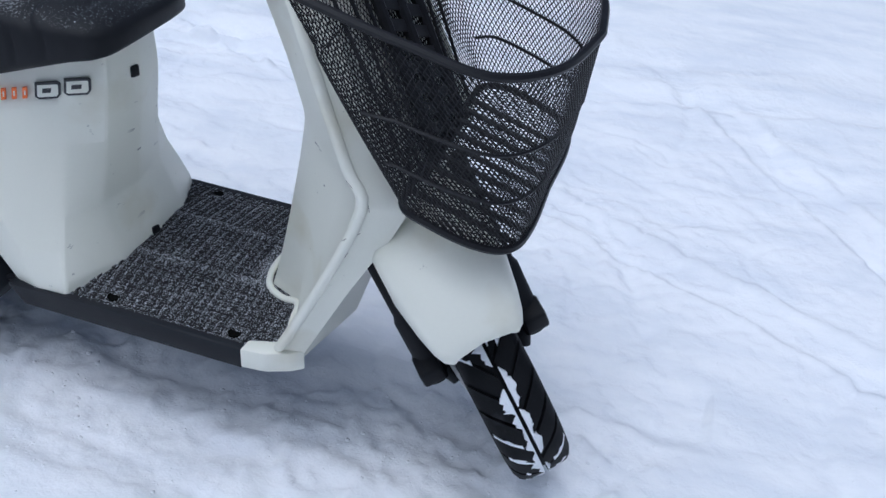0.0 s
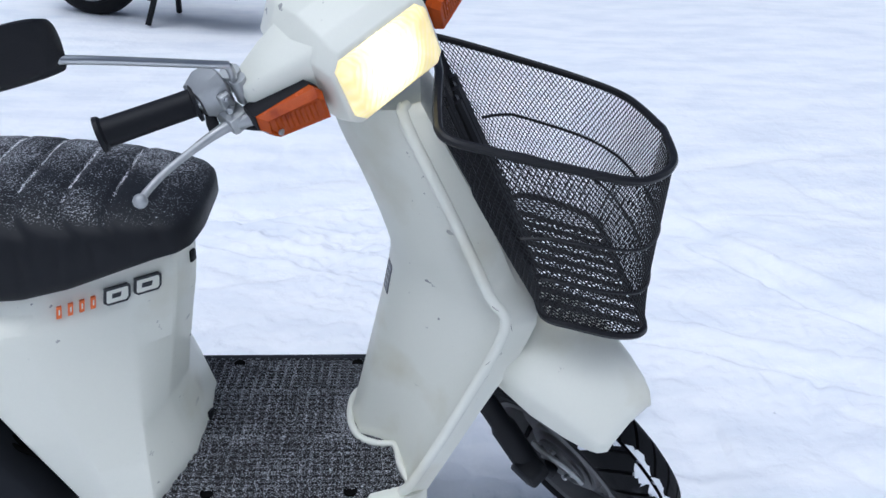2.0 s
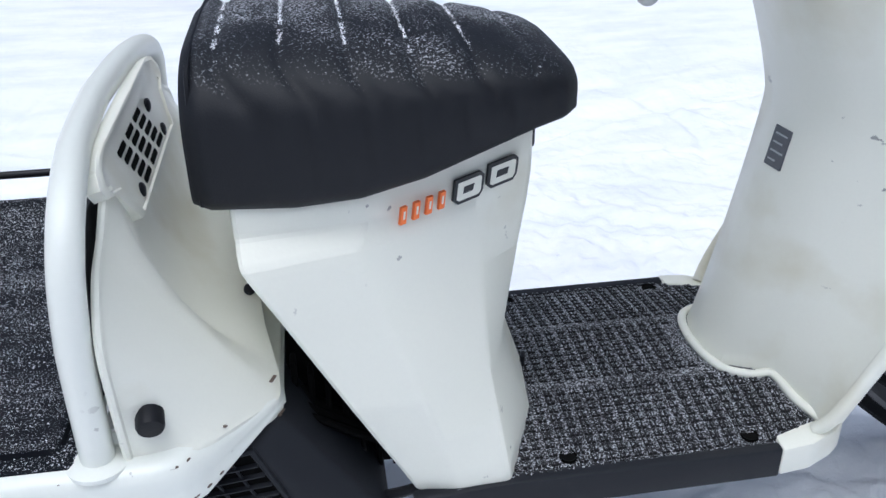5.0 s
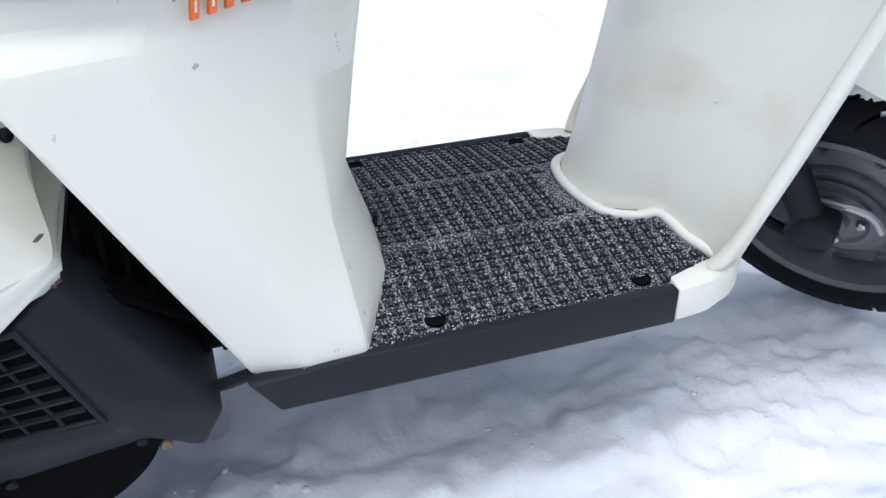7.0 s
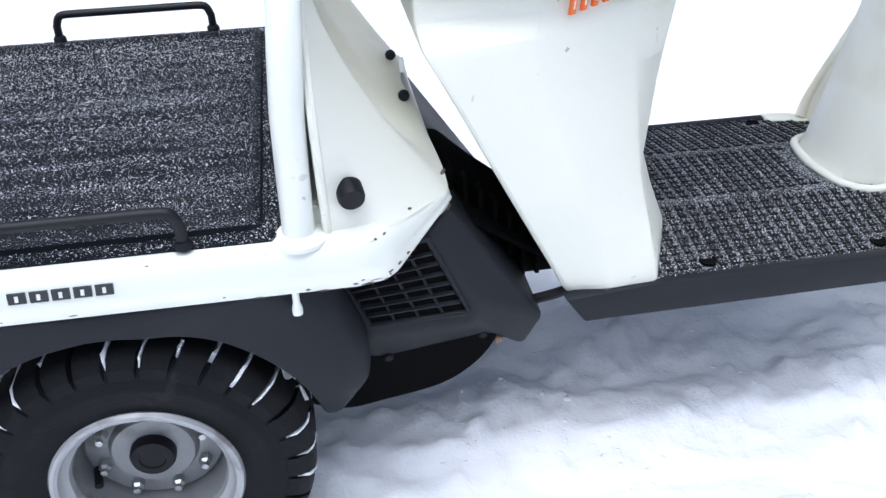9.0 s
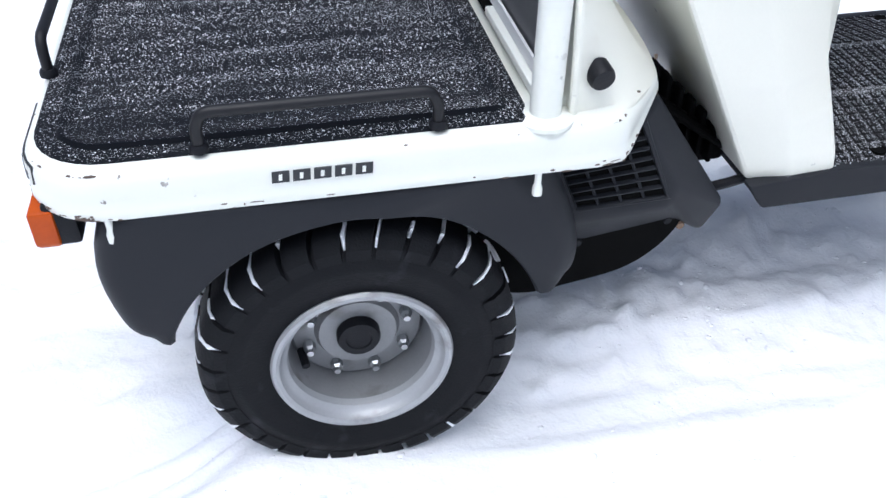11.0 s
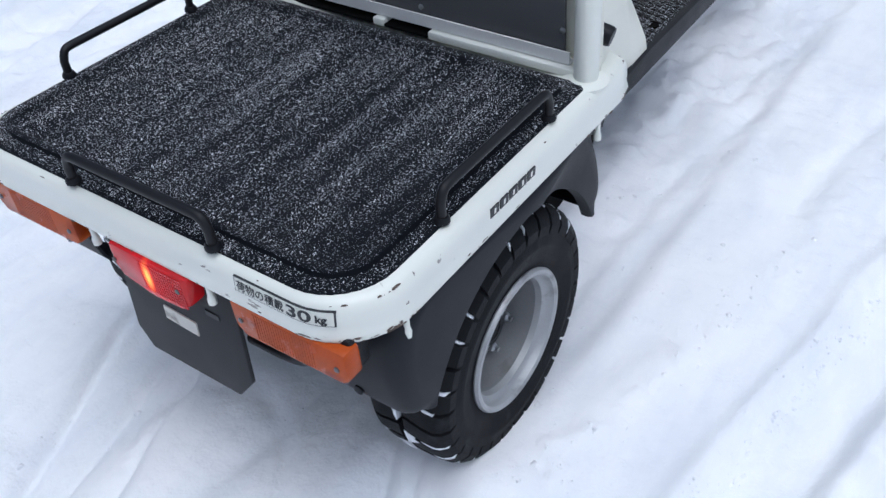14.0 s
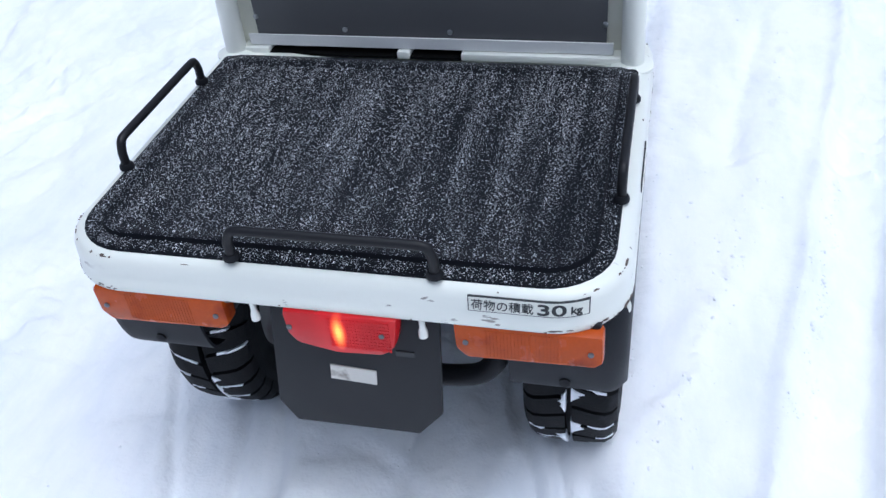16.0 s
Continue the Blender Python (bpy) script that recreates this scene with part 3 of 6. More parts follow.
def seat_body():
    secs = [
        (0.262, [(0.458, -0.176), (0.505, -0.187), (0.560, -0.189), (0.604, -0.092), (0.615, 0)]),
        (0.290, [(0.444, -0.178), (0.497, -0.188), (0.558, -0.184), (0.602, -0.090), (0.613, 0)]),
        (0.335, [(0.420, -0.180), (0.485, -0.188), (0.552, -0.165), (0.584, -0.086), (0.598, 0)]),
        (0.385, [(0.394, -0.183), (0.470, -0.187), (0.545, -0.142), (0.569, -0.080), (0.582, 0)]),
        (0.500, [(0.335, -0.188), (0.428, -0.168), (0.540, -0.106), (0.588, -0.068), (0.601, 0)]),
        (0.548, [(0.309, -0.189), (0.412, -0.164), (0.540, -0.0985), (0.596, -0.067), (0.610, 0)]),
        (0.556, [(0.304, -0.184), (0.412, -0.160), (0.540, -0.0975), (0.5965, -0.067), (0.6105, 0)]),
        (0.572, [(0.302, -0.156), (0.421, -0.141), (0.540, -0.096), (0.599, -0.066), (0.613, 0)]),
        (0.592, [(0.301, -0.155), (0.422, -0.140), (0.540, -0.0955), (0.600, -0.065), (0.614, 0)]),
        (0.660, [(0.300, -0.120), (0.420, -0.120), (0.540, -0.085), (0.602, -0.058), (0.614, 0)]),
    ]
    bm = B()
    loft(bm, [mirrored([(x, y, z) for x, y in [(pts[0][0], 0)] + pts]) for z, pts in secs])
    bmesh.ops.bevel(bm, geom=[e for e in bm.edges], offset=0.005, segments=2, profile=0.5, affect="EDGES")
    cover = part("seat_post_cover", bm, WHITE, scooter, "white plastic cover under the seat, scuffed", 14)
    for p, tilt in (((0.612, -0.015, 0.595), 0), ((0.6115, -0.012, 0.300), 0)):
        bm = B()
        box(bm, (-0.003, -0.007, -0.009), (0.003, 0.007, 0.009), 0.002)
        part("clip_hole", bm, BLACK, cover, "black trim clip", 40, T(*p) @ Matrix.Rotation(radians(-18), 4, "Z"))
    # printed marks on the flank
    o, e = Vector((0.453, -0.1405, 0.566)), Vector((0.129, 0.0635, 0.012)).normalized()
    up = Vector((0, 0, 1))
    n = e.cross(up).normalized()

    def slab(name, outline, mat, lift):
        bm = B()
        a = [bm.verts.new(o + e * s + up * h + n * (lift - 0.004)) for s, h in outline]
        b = [bm.verts.new(o + e * s + up * h + n * lift) for s, h in outline]
        k = len(a)
        bm.faces.new(a)
        bm.faces.new(b)
        for i in range(k):
            bm.faces.new((a[i], a[(i + 1) % k], b[(i + 1) % k], b[i]))
        part(name, bm, mat, cover, "", 0)
    for k in range(4):
        s = 0.001 + 0.0148 * k
        slab("orange_mark", [(s, 0), (s + 0.0065, 0), (s + 0.009, 0.017), (s + 0.0025, 0.017)], ORANGEINK, 0.0026)
        slab("mark_gap", [(s + 0.0032, 0.005), (s + 0.0052, 0.005), (s + 0.0064, 0.013), (s + 0.0044, 0.013)], WHITE, 0.0030)
    for a, b, h0, h1 in ((0.063, 0.100, -0.003, 0.023), (0.104, 0.143, 0.000, 0.026)):
        slab("black_mark", [(a, h0 + 0.005), (a + 0.005, h0), (b - 0.006, h0), (b - 0.001, h0 + 0.006), (b + 0.001, h1 - 0.004), (b - 0.003, h1), (a + 0.003, h1)], INK, 0.0026)
        slab("mark_fill", [(a + 0.0035, h0 + 0.0055), (a + 0.006, h0 + 0.0035), (b - 0.007, h0 + 0.0035), (b - 0.004, h0 + 0.007), (b - 0.0025, h1 - 0.005), (b - 0.005, h1 - 0.0035), (a + 0.006, h1 - 0.0035)], WHITE, 0.0030)
        slab("black_mark", [(a + 0.011, h0 + 0.010), (b - 0.014, h0 + 0.010), (b - 0.012, h1 - 0.009), (a + 0.0125, h1 - 0.009)], INK, 0.0034)


seat_body()


def seat():
    bm = B()
    keys = ((0.266, 0.105, 0.604, 0.705), (0.270, 0.150, 0.594, 0.726), (0.285, 0.160, 0.590, 0.736), (0.36, 0.165, 0.588, 0.737), (0.42, 0.163, 0.592, 0.733),
            (0.48, 0.156, 0.606, 0.728), (0.54, 0.145, 0.627, 0.721), (0.59, 0.132, 0.643, 0.711), (0.618, 0.120, 0.648, 0.703), (0.634, 0.102, 0.653, 0.694), (0.643, 0.062, 0.661, 0.684))

    def at(x, j):
        for a, b in zip(keys, keys[1:]):
            if a[0] <= x <= b[0]:
                t = (x - a[0]) / (b[0] - a[0])
                return a[j] + (b[j] - a[j]) * t
        return keys[-1][j]
    xs = [keys[0][0], 0.268, 0.270, 0.275, 0.28]
    while xs[-1] < 0.634:
        xs.append(xs[-1] + 0.0055)
    xs += [0.640, 0.643]
    rings = []
    K = 56
    for x in xs:
        hw, zb, zt = at(x, 1), at(x, 2), at(x, 3)
        ring = []
        for k in range(K):
            a = 2 * math.pi * k / K
            cy, cz = math.cos(a), math.sin(a)
            y = math.copysign(abs(cy) ** 0.42, cy) * hw
            zz = math.copysign(abs(cz) ** (0.5 if cz > 0 else 0.25), cz)
            z = zb + (zt - zb) * (zz + 1) / 2
            y *= 1 - 0.20 * max(0, zz) ** 2
            # quilted seams run straight across the top and sweep forward down the flanks
            drop = max(0.0, zt - 0.012 - z)
            u = (x - 0.7 * drop - 9.0 * drop ** 2 - 0.30) / 0.058
            g = abs(u - round(u)) * 0.058
            if 0.275 < x < 0.63 and zz > -0.55 and -0.3 < u < 4.5:
                d = 0.0058 * math.exp(-(g / 0.006) ** 2)
                z -= d * max(0, zz)
                y -= math.copysign(1.25 * d, y) * (1 - max(0, zz) ** 2)
            # seam of the nose panel
            g = abs(x - 0.588 - 0.9 * drop)
            if zz > -0.4:
                d = 0.0035 * math.exp(-(g / 0.0055) ** 2)
                z -= d * max(0, zz)
                y -= math.copysign(d, y) * (1 - max(0, zz) ** 2)
            ring.append((x, y, z))
        rings.append(ring)
    loft(bm, rings)
    ob = part("seat", bm, SEAT, scooter, "black quilted vinyl seat dusted with snow", 60)
    # grains of snow caught in the seams
    rng = random.Random(3)
    verts, faces = [], []
    for k in range(5):
        for n in range(420):
            y = rng.uniform(-0.128, 0.13)
            if noise.noise(Vector((y * 45, k * 7.3, 0))) < (-0.15 if abs(y) < 0.09 else 0.15) + rng.uniform(-0.25, 0.25):
                continue
            x = 0.30 + 0.058 * k + rng.gauss(0, 0.0012) + max(0, abs(y) - 0.108) * 0.9
            hw, zt, zb = at(x, 1), at(x, 3), at(x, 2)
            lo, hi = 0.0, math.pi / 2
            for step in range(24):
                a = (lo + hi) / 2
                yy = math.cos(a) ** 0.42 * hw * (1 - 0.20 * math.sin(a))
                lo, hi = (a, hi) if yy > abs(y) else (lo, a)
            zz = math.sin(a) ** 0.5
            z = zb + (zt - zb) * (zz + 1) / 2 - 0.0044 * zz
            r, i = rng.uniform(0.0003, 0.0008), len(verts)
            verts.extend([(x + r, y, z), (x, y + 1.6 * r, z), (x - r, y, z), (x, y - 1.6 * r, z), (x, y, z + r)])
            faces.extend([(i, i + 1, i + 4), (i + 1, i + 2, i + 4), (i + 2, i + 3, i + 4), (i + 3, i, i + 4)])
    me = bpy.data.meshes.new("snow_grains")
    me.from_pydata(verts, [], faces)
    me.materials.append(SNOW)
    grains = tagged(new("snow_grains", me), "snow grains caught in the seams", kind="stuff")
    grains.parent = ob
    # welt along the rear and lower edge
    bm = B()
    pts = [(0.271, y, z) for y, z in ((-0.154, 0.598), (-0.153, 0.66), (-0.142, 0.705), (-0.115, 0.728), (0, 0.733), (0.115, 0.728), (0.142, 0.705), (0.153, 0.66), (0.154, 0.598))]
    tube(bm, smooth_path([(0.279, y * 0.985, z - 0.002 if z > 0.6 else 0.606) for x, y, z in pts], 4), 0.0024, 8)
    part("piping", bm, BLACK, ob, "black welt piping")


seat()


def footboard():
    def top(y):
        return 0.295 if abs(y) < 0.060 else 0.295 - (abs(y) - 0.060) * 0.19
    bm = B()
    ys = [-0.190, -0.060, 0.060, 0.190]
    rings = []
    for x, w in ((0.50, 0.190), (0.872, 0.190), (0.915, 0.180), (0.940, 0.163)):
        yy = [max(-w, min(w, y)) for y in ys]
        rings.append([(x, y, top(y) - 0.0015) for y in yy] + [(x, y, 0.255) for y in reversed(yy)])
    loft(bm, rings)
    board = part("footboard", bm, FLOORMAT, scooter, "black ribbed rubber floor mat dusted with snow", 20)
    bm = B()
    for y0, y1 in ((-0.186, -0.066), (-0.054, 0.054), (0.066, 0.186)):
        n = round((y1 - y0) / 0.0115)
        x = 0.560
        while x < 0.935:
            for k in range(n):
                y = y0 + (y1 - y0) * k / n
                ye = y + 0.0098
                ay = min(abs(y), abs(ye))
                if x > 0.845 and max(abs(y), abs(ye)) > 0.184 - (x - 0.845) * 0.42:
                    continue
                if x > (0.805 if ay < 0.04 else 0.820 + (ay - 0.04) * 1.9 if ay < 0.066 else 0.882 + (ay - 0.066) * 0.38):
                    continue
                if any(math.hypot(x + 0.004 - hx, y + 0.005 - hy) < 0.014 for hx in (0.629, 0.841) for hy in (-0.163, 0.163)):
                    continue
                for xx in (x, x + 0.0052):
                    vs = [bm.verts.new((px, py, top(py) + h)) for px, py, h in ((xx, y, -0.002), (xx + 0.0046, y, -0.002), (xx + 0.0046, ye, -0.002), (xx, ye, -0.002),
                                                                              (xx + 0.0006, y + 0.0008, 0.0012), (xx + 0.0040, y + 0.0008, 0.0012), (xx + 0.0040, ye - 0.0008, 0.0012), (xx + 0.0006, ye - 0.0008, 0.0012))]
                    for f in ((4, 5, 6, 7), (0, 1, 5, 4), (1, 2, 6, 5), (2, 3, 7, 6), (3, 0, 4, 7)):
                        bm.faces.new([vs[i] for i in f])
            x += 0.0158
    tagged(part("ribs", bm, RIBMAT, board, "", 0), kind="stuff")
    # shallow near-black discs on the mat stand in for shade inside bolt holes
    for x, y in ((0.841, -0.163), (0.629, -0.163), (0.841, 0.163), (0.629, 0.163)):
        bm = B()
        lathe(bm, [(0.0105, -0.002), (0.0100, 0.0012), (0.0085, 0.0008), (0.0080, 0.0002), (0.001, 0.0002)], 16)
        part("bolt_hole_shade", bm, RECESS_SHADE, board, "", 40, T(x, y, top(y) - 0.001) @ Matrix.Rotation(radians(90), 4, "X"))
    for s in (-1, 1):
        bm = B()
        prism(bm, [(0.452, 0.266), (0.478, 0.230), (0.868, 0.235), (0.868, 0.2745), (0.560, 0.2725)], "y", s * 0.178, s * 0.193, 0.003)
        part("side_strip", bm, GREY, scooter, "charcoal plastic edge strip")
    bm = B()
    box(bm, (0.48, -0.17, 0.225), (0.90, 0.17, 0.256), 0.01)
    part("floor_pan", bm, BLACK, scooter)


footboard()


def leg_shield():
    bm = B()
    lower = [
        [(0.828, 0, 0.272), (0.842, -0.056, 0.272), (0.905, -0.076, 0.272), (0.918, -0.172, 0.272), (0.945, -0.160, 0.248), (0.975, 0, 0.24)],
        [(0.840, 0, 0.310), (0.856, -0.052, 0.310), (0.910, -0.076, 0.316), (0.928, -0.182, 0.310), (0.966, -0.160, 0.292), (0.99, 0, 0.29)],
        [(0.869, 0, 0.440), (0.881, -0.048, 0.438), (0.930, -0.088, 0.436), (0.986, -0.185, 0.432), (1.026, -0.163, 0.416), (1.03, 0, 0.415)],
        [(0.897, 0, 0.580), (0.905, -0.050, 0.580), (0.945, -0.100, 0.580), (1.043, -0.192, 0.577), (1.100, -0.154, 0.564), (1.103, 0, 0.557)],
    ]
    upper = [
        [(0.897, 0, 0.630), (0.903, -0.050, 0.630), (0.935, -0.100, 0.630), (1.020, -0.187, 0.628), (1.072, -0.154, 0.618), (1.075, 0, 0.613)],
        [(0.868, 0, 0.720), (0.872, -0.050, 0.720), (0.905, -0.098, 0.720), (0.975, -0.170, 0.722), (1.025, -0.146, 0.718), (1.028, 0, 0.713)],
        [(0.825, 0, 0.815), (0.828, -0.045, 0.818), (0.855, -0.085, 0.828), (0.910, -0.135, 0.845), (0.945, -0.125, 0.852), (0.95, 0, 0.852)],
        [(0.830, 0, 0.835), (0.835, -0.040, 0.838), (0.865, -0.075, 0.848), (0.912, -0.120, 0.862), (0.938, -0.112, 0.866), (0.94, 0, 0.866)],
    ]
    secs = lower + upper
    # the back is hollow between the spine and the rim
    for p in secs:
        a, b = Vector(p[2]), Vector(p[3])
        p[3:3] = [tuple(a.lerp(b, 0.5) + Vector((0.011, 0, 0))), tuple(a.lerp(b, 0.9) + Vector((0.009, 0, 0)))]
    cols = [smooth_path([p[i] for p in secs], 3) for i in range(8)]
    rings = [mirrored([tuple(c[k]) for c in cols]) for k in range(len(cols[0]))]
    loft(bm, rings)
    shield = part("leg_shield", bm, WHITE, scooter, "white plastic leg shield with scuffed edges", 50)
    for s in (-1, 1):
        bm = B()
        edge = [(p[5][0] + 0.0078, s * (abs(p[5][1]) - 0.003), p[5][2]) for p in secs]
        tube(bm, smooth_path([(0.918, s * 0.168, 0.276)] + edge[1:], 4), 0.0080, 14)
        part("rim_bead", bm, WHITE, shield)
        bm = B()
        tube(bm, smooth_path([(0.834, 0, 0.297), (0.838, s * 0.035, 0.297), (0.852, s * 0.064, 0.294), (0.880, s * 0.078, 0.292), (0.907, s * 0.080, 0.291), (0.916, s * 0.120, 0.284), (0.932, s * 0.158, 0.278)], 5), 0.0056, 10)
        part("base_lip", bm, WHITE, shield)
        bm = B()
        prism(bm, [(0.866, s * 0.195), (0.905, s * 0.190), (0.940, s * 0.174), (0.958, s * 0.160), (0.94, s * 0.145), (0.868, s * 0.170)], "z", 0.238, 0.276, 0.004)
        part("toe_piece", bm, WHITE, shield)
    rng = random.Random(21)
    edge = smooth_path([(p[5][0] + 0.003, p[5][1] - 0.002, p[5][2]) for p in secs[1:5]], 8)
    front = smooth_path([(p[6][0], p[6][1], p[6][2]) for p in secs[1:5]], 8)
    for n in range(7):
        k = rng.randrange(8, len(edge) - 2)
        c = edge[k].lerp(edge[k + 1], rng.random()).lerp(front[k], rng.choice((0.0, 0.0, 0.05, 0.25)))
        d = (edge[k + 1] - edge[k]).normalized() * rng.uniform(0.002, 0.008) + Vector((rng.uniform(-0.002, 0.002), 0, 0))
        bm = B()
        tube(bm, [c - d + Vector((0, -0.0036, 0)), c + Vector((0.0004, -0.0042, 0)), c + d + Vector((0, -0.0036, 0))], rng.uniform(0.0003, 0.0006), 5)
        part("scratch", bm, CHIP, shield, "")
    def on_back(y, z, lift):
        return (0.897 + (z - 0.58) * 0.17 + abs(y) * 0.16 - lift, y, z)
    bm = B()
    loft(bm, [[on_back(y, z, lift) for y, z in ((-0.006, 0.540), (-0.034, 0.540), (-0.034, 0.586), (-0.006, 0.586))] for lift in (-0.003, 0.0014)])
    part("warning_sticker", bm, GREYSTICKER, shield, "small grey warning sticker", 0)
    for k, (y0, y1) in enumerate(((-0.010, -0.030), (-0.010, -0.026), (-0.010, -0.031), (-0.010, -0.022))):
        z = 0.577 - 0.010 * k
        bm = B()
        loft(bm, [[on_back(y, q, lift) for y, q in ((y0, z), (y1, z), (y1, z + 0.002), (y0, z + 0.002))] for lift in (-0.002, 0.0018)])
        part("print_bar", bm, SILVER, shield, "", 0)


leg_shield()


def wheel(parent, m, r, half, rim_r, dish, name="rear_wheel", nuts=0, label="", cap=True, blocks=30, slant=0.0, rim_mat=None, snow=0.75, patches=0, windows=0, groove=0.004, fleck=(0.06, 0.18)):
    w = tagged(new(name), label)
    w.parent = parent
    bm = B()
    sh = half * 0.95
    c = r - 0.010
    right = [(rim_r, 0.80), (rim_r + 0.006, 0.90), (rim_r + 0.009, 0.885), (rim_r + (r - rim_r) * 0.22, 0.945), (rim_r + (r - rim_r) * 0.42, 1.0), (rim_r + (r - rim_r) * 0.46, 1.015), (rim_r + (r - rim_r) * 0.50, 1.0),
             (c - (r - rim_r) * 0.30, 0.985), (c - (r - rim_r) * 0.17, 0.93), (c - 0.006, 0.82), (c - 0.002, 0.62)]
    prof = [(q, -half * f) for q, f in right] + [(c, 0)] + [(q, half * f) for q, f in reversed(right)]
    lathe(bm, prof + [(rim_r - 0.004, 0)], 72, True)
    part("tyre", bm, RUBBER, w, "", 40, m)
    # tread blocks in two rows, one half pitch apart, with a groove between
    bm = B()
    pitch = 2 * math.pi / blocks
    for side in (-1, 1):
        for k in range(blocks):
            a0 = pitch * (k + (0.5 if side > 0 else 0))
            rows = []
            for y, rr in ((groove, r), (sh * 0.55, r - 0.0008), (sh * 0.78, r - 0.003), (sh * 0.93, r - 0.009), (half * 0.985, r - 0.019)):
                sl = slant * y / half * pitch
                rows.append([(q * math.cos(a), side * y, q * math.sin(a)) for q, a in ((rr, a0 + sl), (rr, a0 + sl + pitch * 0.41), (rr, a0 + sl + pitch * 0.82), (rr - 0.012, a0 + sl + pitch * 0.84), (rr - 0.012, a0 + sl - pitch * 0.02))])
            loft(bm, rows)
    tagged(part("tread", bm, RUBBER, w, "", 30, m), kind="stuff")
    # snow packed into the grooves
    rng = random.Random(11)
    bm = B()
    for side in (-1, 1):
        for k in range(blocks):
            if rng.random() > snow:
                continue
            a0 = pitch * (k + (0.5 if side > 0 else 0) + 0.84)
            y0, y1 = sorted((rng.uniform(0.0, sh * 0.6), rng.uniform(sh * 0.6, half * 0.97)))
            rows = []
            for f in range(5):
                y = y0 + (y1 - y0) * f / 4
                rr = r + 0.0004 - 0.012 * max(0.0, (y / sh - 0.6) / 0.4) ** 2 - rng.uniform(0, 0.002)
                sl, wd = slant * y / half * pitch, pitch * rng.uniform(*fleck)
                rows.append([(q * math.cos(a), side * y, q * math.sin(a)) for q, a in ((rr, a0 + sl + wd * 0.1), (rr, a0 + sl + wd), (rr - 0.012, a0 + sl + wd), (rr - 0.012, a0 + sl))])
            loft(bm, rows)
    for k in range(patches):
        a0, side = rng.uniform(0, 6.28), rng.choice((-1, 1))
        span, wide = rng.uniform(0.06, 0.24), rng.uniform(0.003, 0.016)
        rows = []
        for f in range(9):
            a = a0 + span * f / 8
            wd = wide * math.sin(math.pi * (f + 0.3) / 8.6) * rng.uniform(0.6, 1.15) + 0.001
            rows.append([(q * math.cos(a), side * y, q * math.sin(a)) for q, y in ((r - 0.006, 0.0025), (r + 0.0012, 0.003), (r + 0.0016, 0.003 + wd * 0.6), (r - 0.0008, 0.003 + wd), (r - 0.006, 0.003 + wd))])
        loft(bm, rows)
    tagged(part("packed_snow", bm, SNOW, w, "white snow packed in the tread", 50, m), kind="stuff")
    if windows:
        # pressed disc with a ring of oval windows
        bm = B()
        lathe(bm, [(rim_r + 0.004, -half * 0.80), (rim_r + 0.005, -half * 0.90), (rim_r - 0.001, -half * 0.95), (rim_r - 0.007, -half * 0.85), (rim_r - 0.010, -half * 0.4), (rim_r - 0.012, 0), (rim_r - 0.010, half * 0.4), (rim_r - 0.007, half * 0.85), (rim_r - 0.001, half * 0.95),
                   (rim_r + 0.005, half * 0.90), (rim_r + 0.004, half * 0.80), (rim_r - 0.002, 0)], 56, True)
        part("rim", bm, rim_mat, w, "", 35, m)
        bm = B()
        lathe(bm, [(0.093, dish - 0.004), (0.088, dish - 0.008), (0.060, dish - 0.010), (0.054, dish - 0.002), (0.022, dish - 0.002), (0.022, dish + 0.004), (0.056, dish + 0.004), (0.062, dish - 0.005), (0.093, dish + 0.001)], 48, True)
        part("disc", bm, rim_mat, w, "", 35, m)
        for k in range(windows):
            bm = B()
            rows = []
            for f in range(9):
                u = f / 8 * 2 - 1
                a = 2 * math.pi * (k + 0.5) / windows + u * 0.19
                rows.append([(q * math.cos(a + u * e), y, q * math.sin(a + u * e)) for q, y, e in ((0.091, dish - 0.0065, 0.14), (0.1065, dish - 0.004, 0), (rim_r - 0.008, dish + 0.006, 0.14), (rim_r - 0.008, dish + 0.010, 0.14), (0.1065, dish, 0), (0.091, dish - 0.0015, 0.14))])
            loft(bm, rows)
            part("bridge", bm, rim_mat, w, "", 35, m)
    else:
        bm = B()
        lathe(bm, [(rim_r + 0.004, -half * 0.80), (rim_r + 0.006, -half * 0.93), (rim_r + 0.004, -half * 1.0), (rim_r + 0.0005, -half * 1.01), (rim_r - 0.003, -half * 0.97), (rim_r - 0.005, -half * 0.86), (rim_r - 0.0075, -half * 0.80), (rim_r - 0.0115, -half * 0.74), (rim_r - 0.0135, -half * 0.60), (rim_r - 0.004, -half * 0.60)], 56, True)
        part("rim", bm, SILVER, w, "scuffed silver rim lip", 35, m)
        # barrel and disc take the darker silver: shade put into their colour
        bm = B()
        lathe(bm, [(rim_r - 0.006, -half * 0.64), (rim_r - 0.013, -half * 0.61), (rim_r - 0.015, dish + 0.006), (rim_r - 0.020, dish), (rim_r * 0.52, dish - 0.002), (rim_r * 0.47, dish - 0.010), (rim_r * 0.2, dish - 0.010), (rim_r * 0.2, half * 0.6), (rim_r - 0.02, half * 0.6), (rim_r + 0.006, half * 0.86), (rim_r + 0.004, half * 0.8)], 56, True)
        part("wheel_disc", bm, SHADED_SILVER, w, "pressed wheel disc, silver darkened for shade, with grime", 35, m)
    if cap:
        bm = B()
        lathe(bm, [(0.0235, dish), (0.0235, dish - 0.018), (0.0215, dish - 0.022), (0.014, dish - 0.0222), (0.013, dish - 0.0205), (0.003, dish - 0.0205)], 28)
        part("hub_cap", bm, BLACK, w, "black plastic hub cap", 40, m)
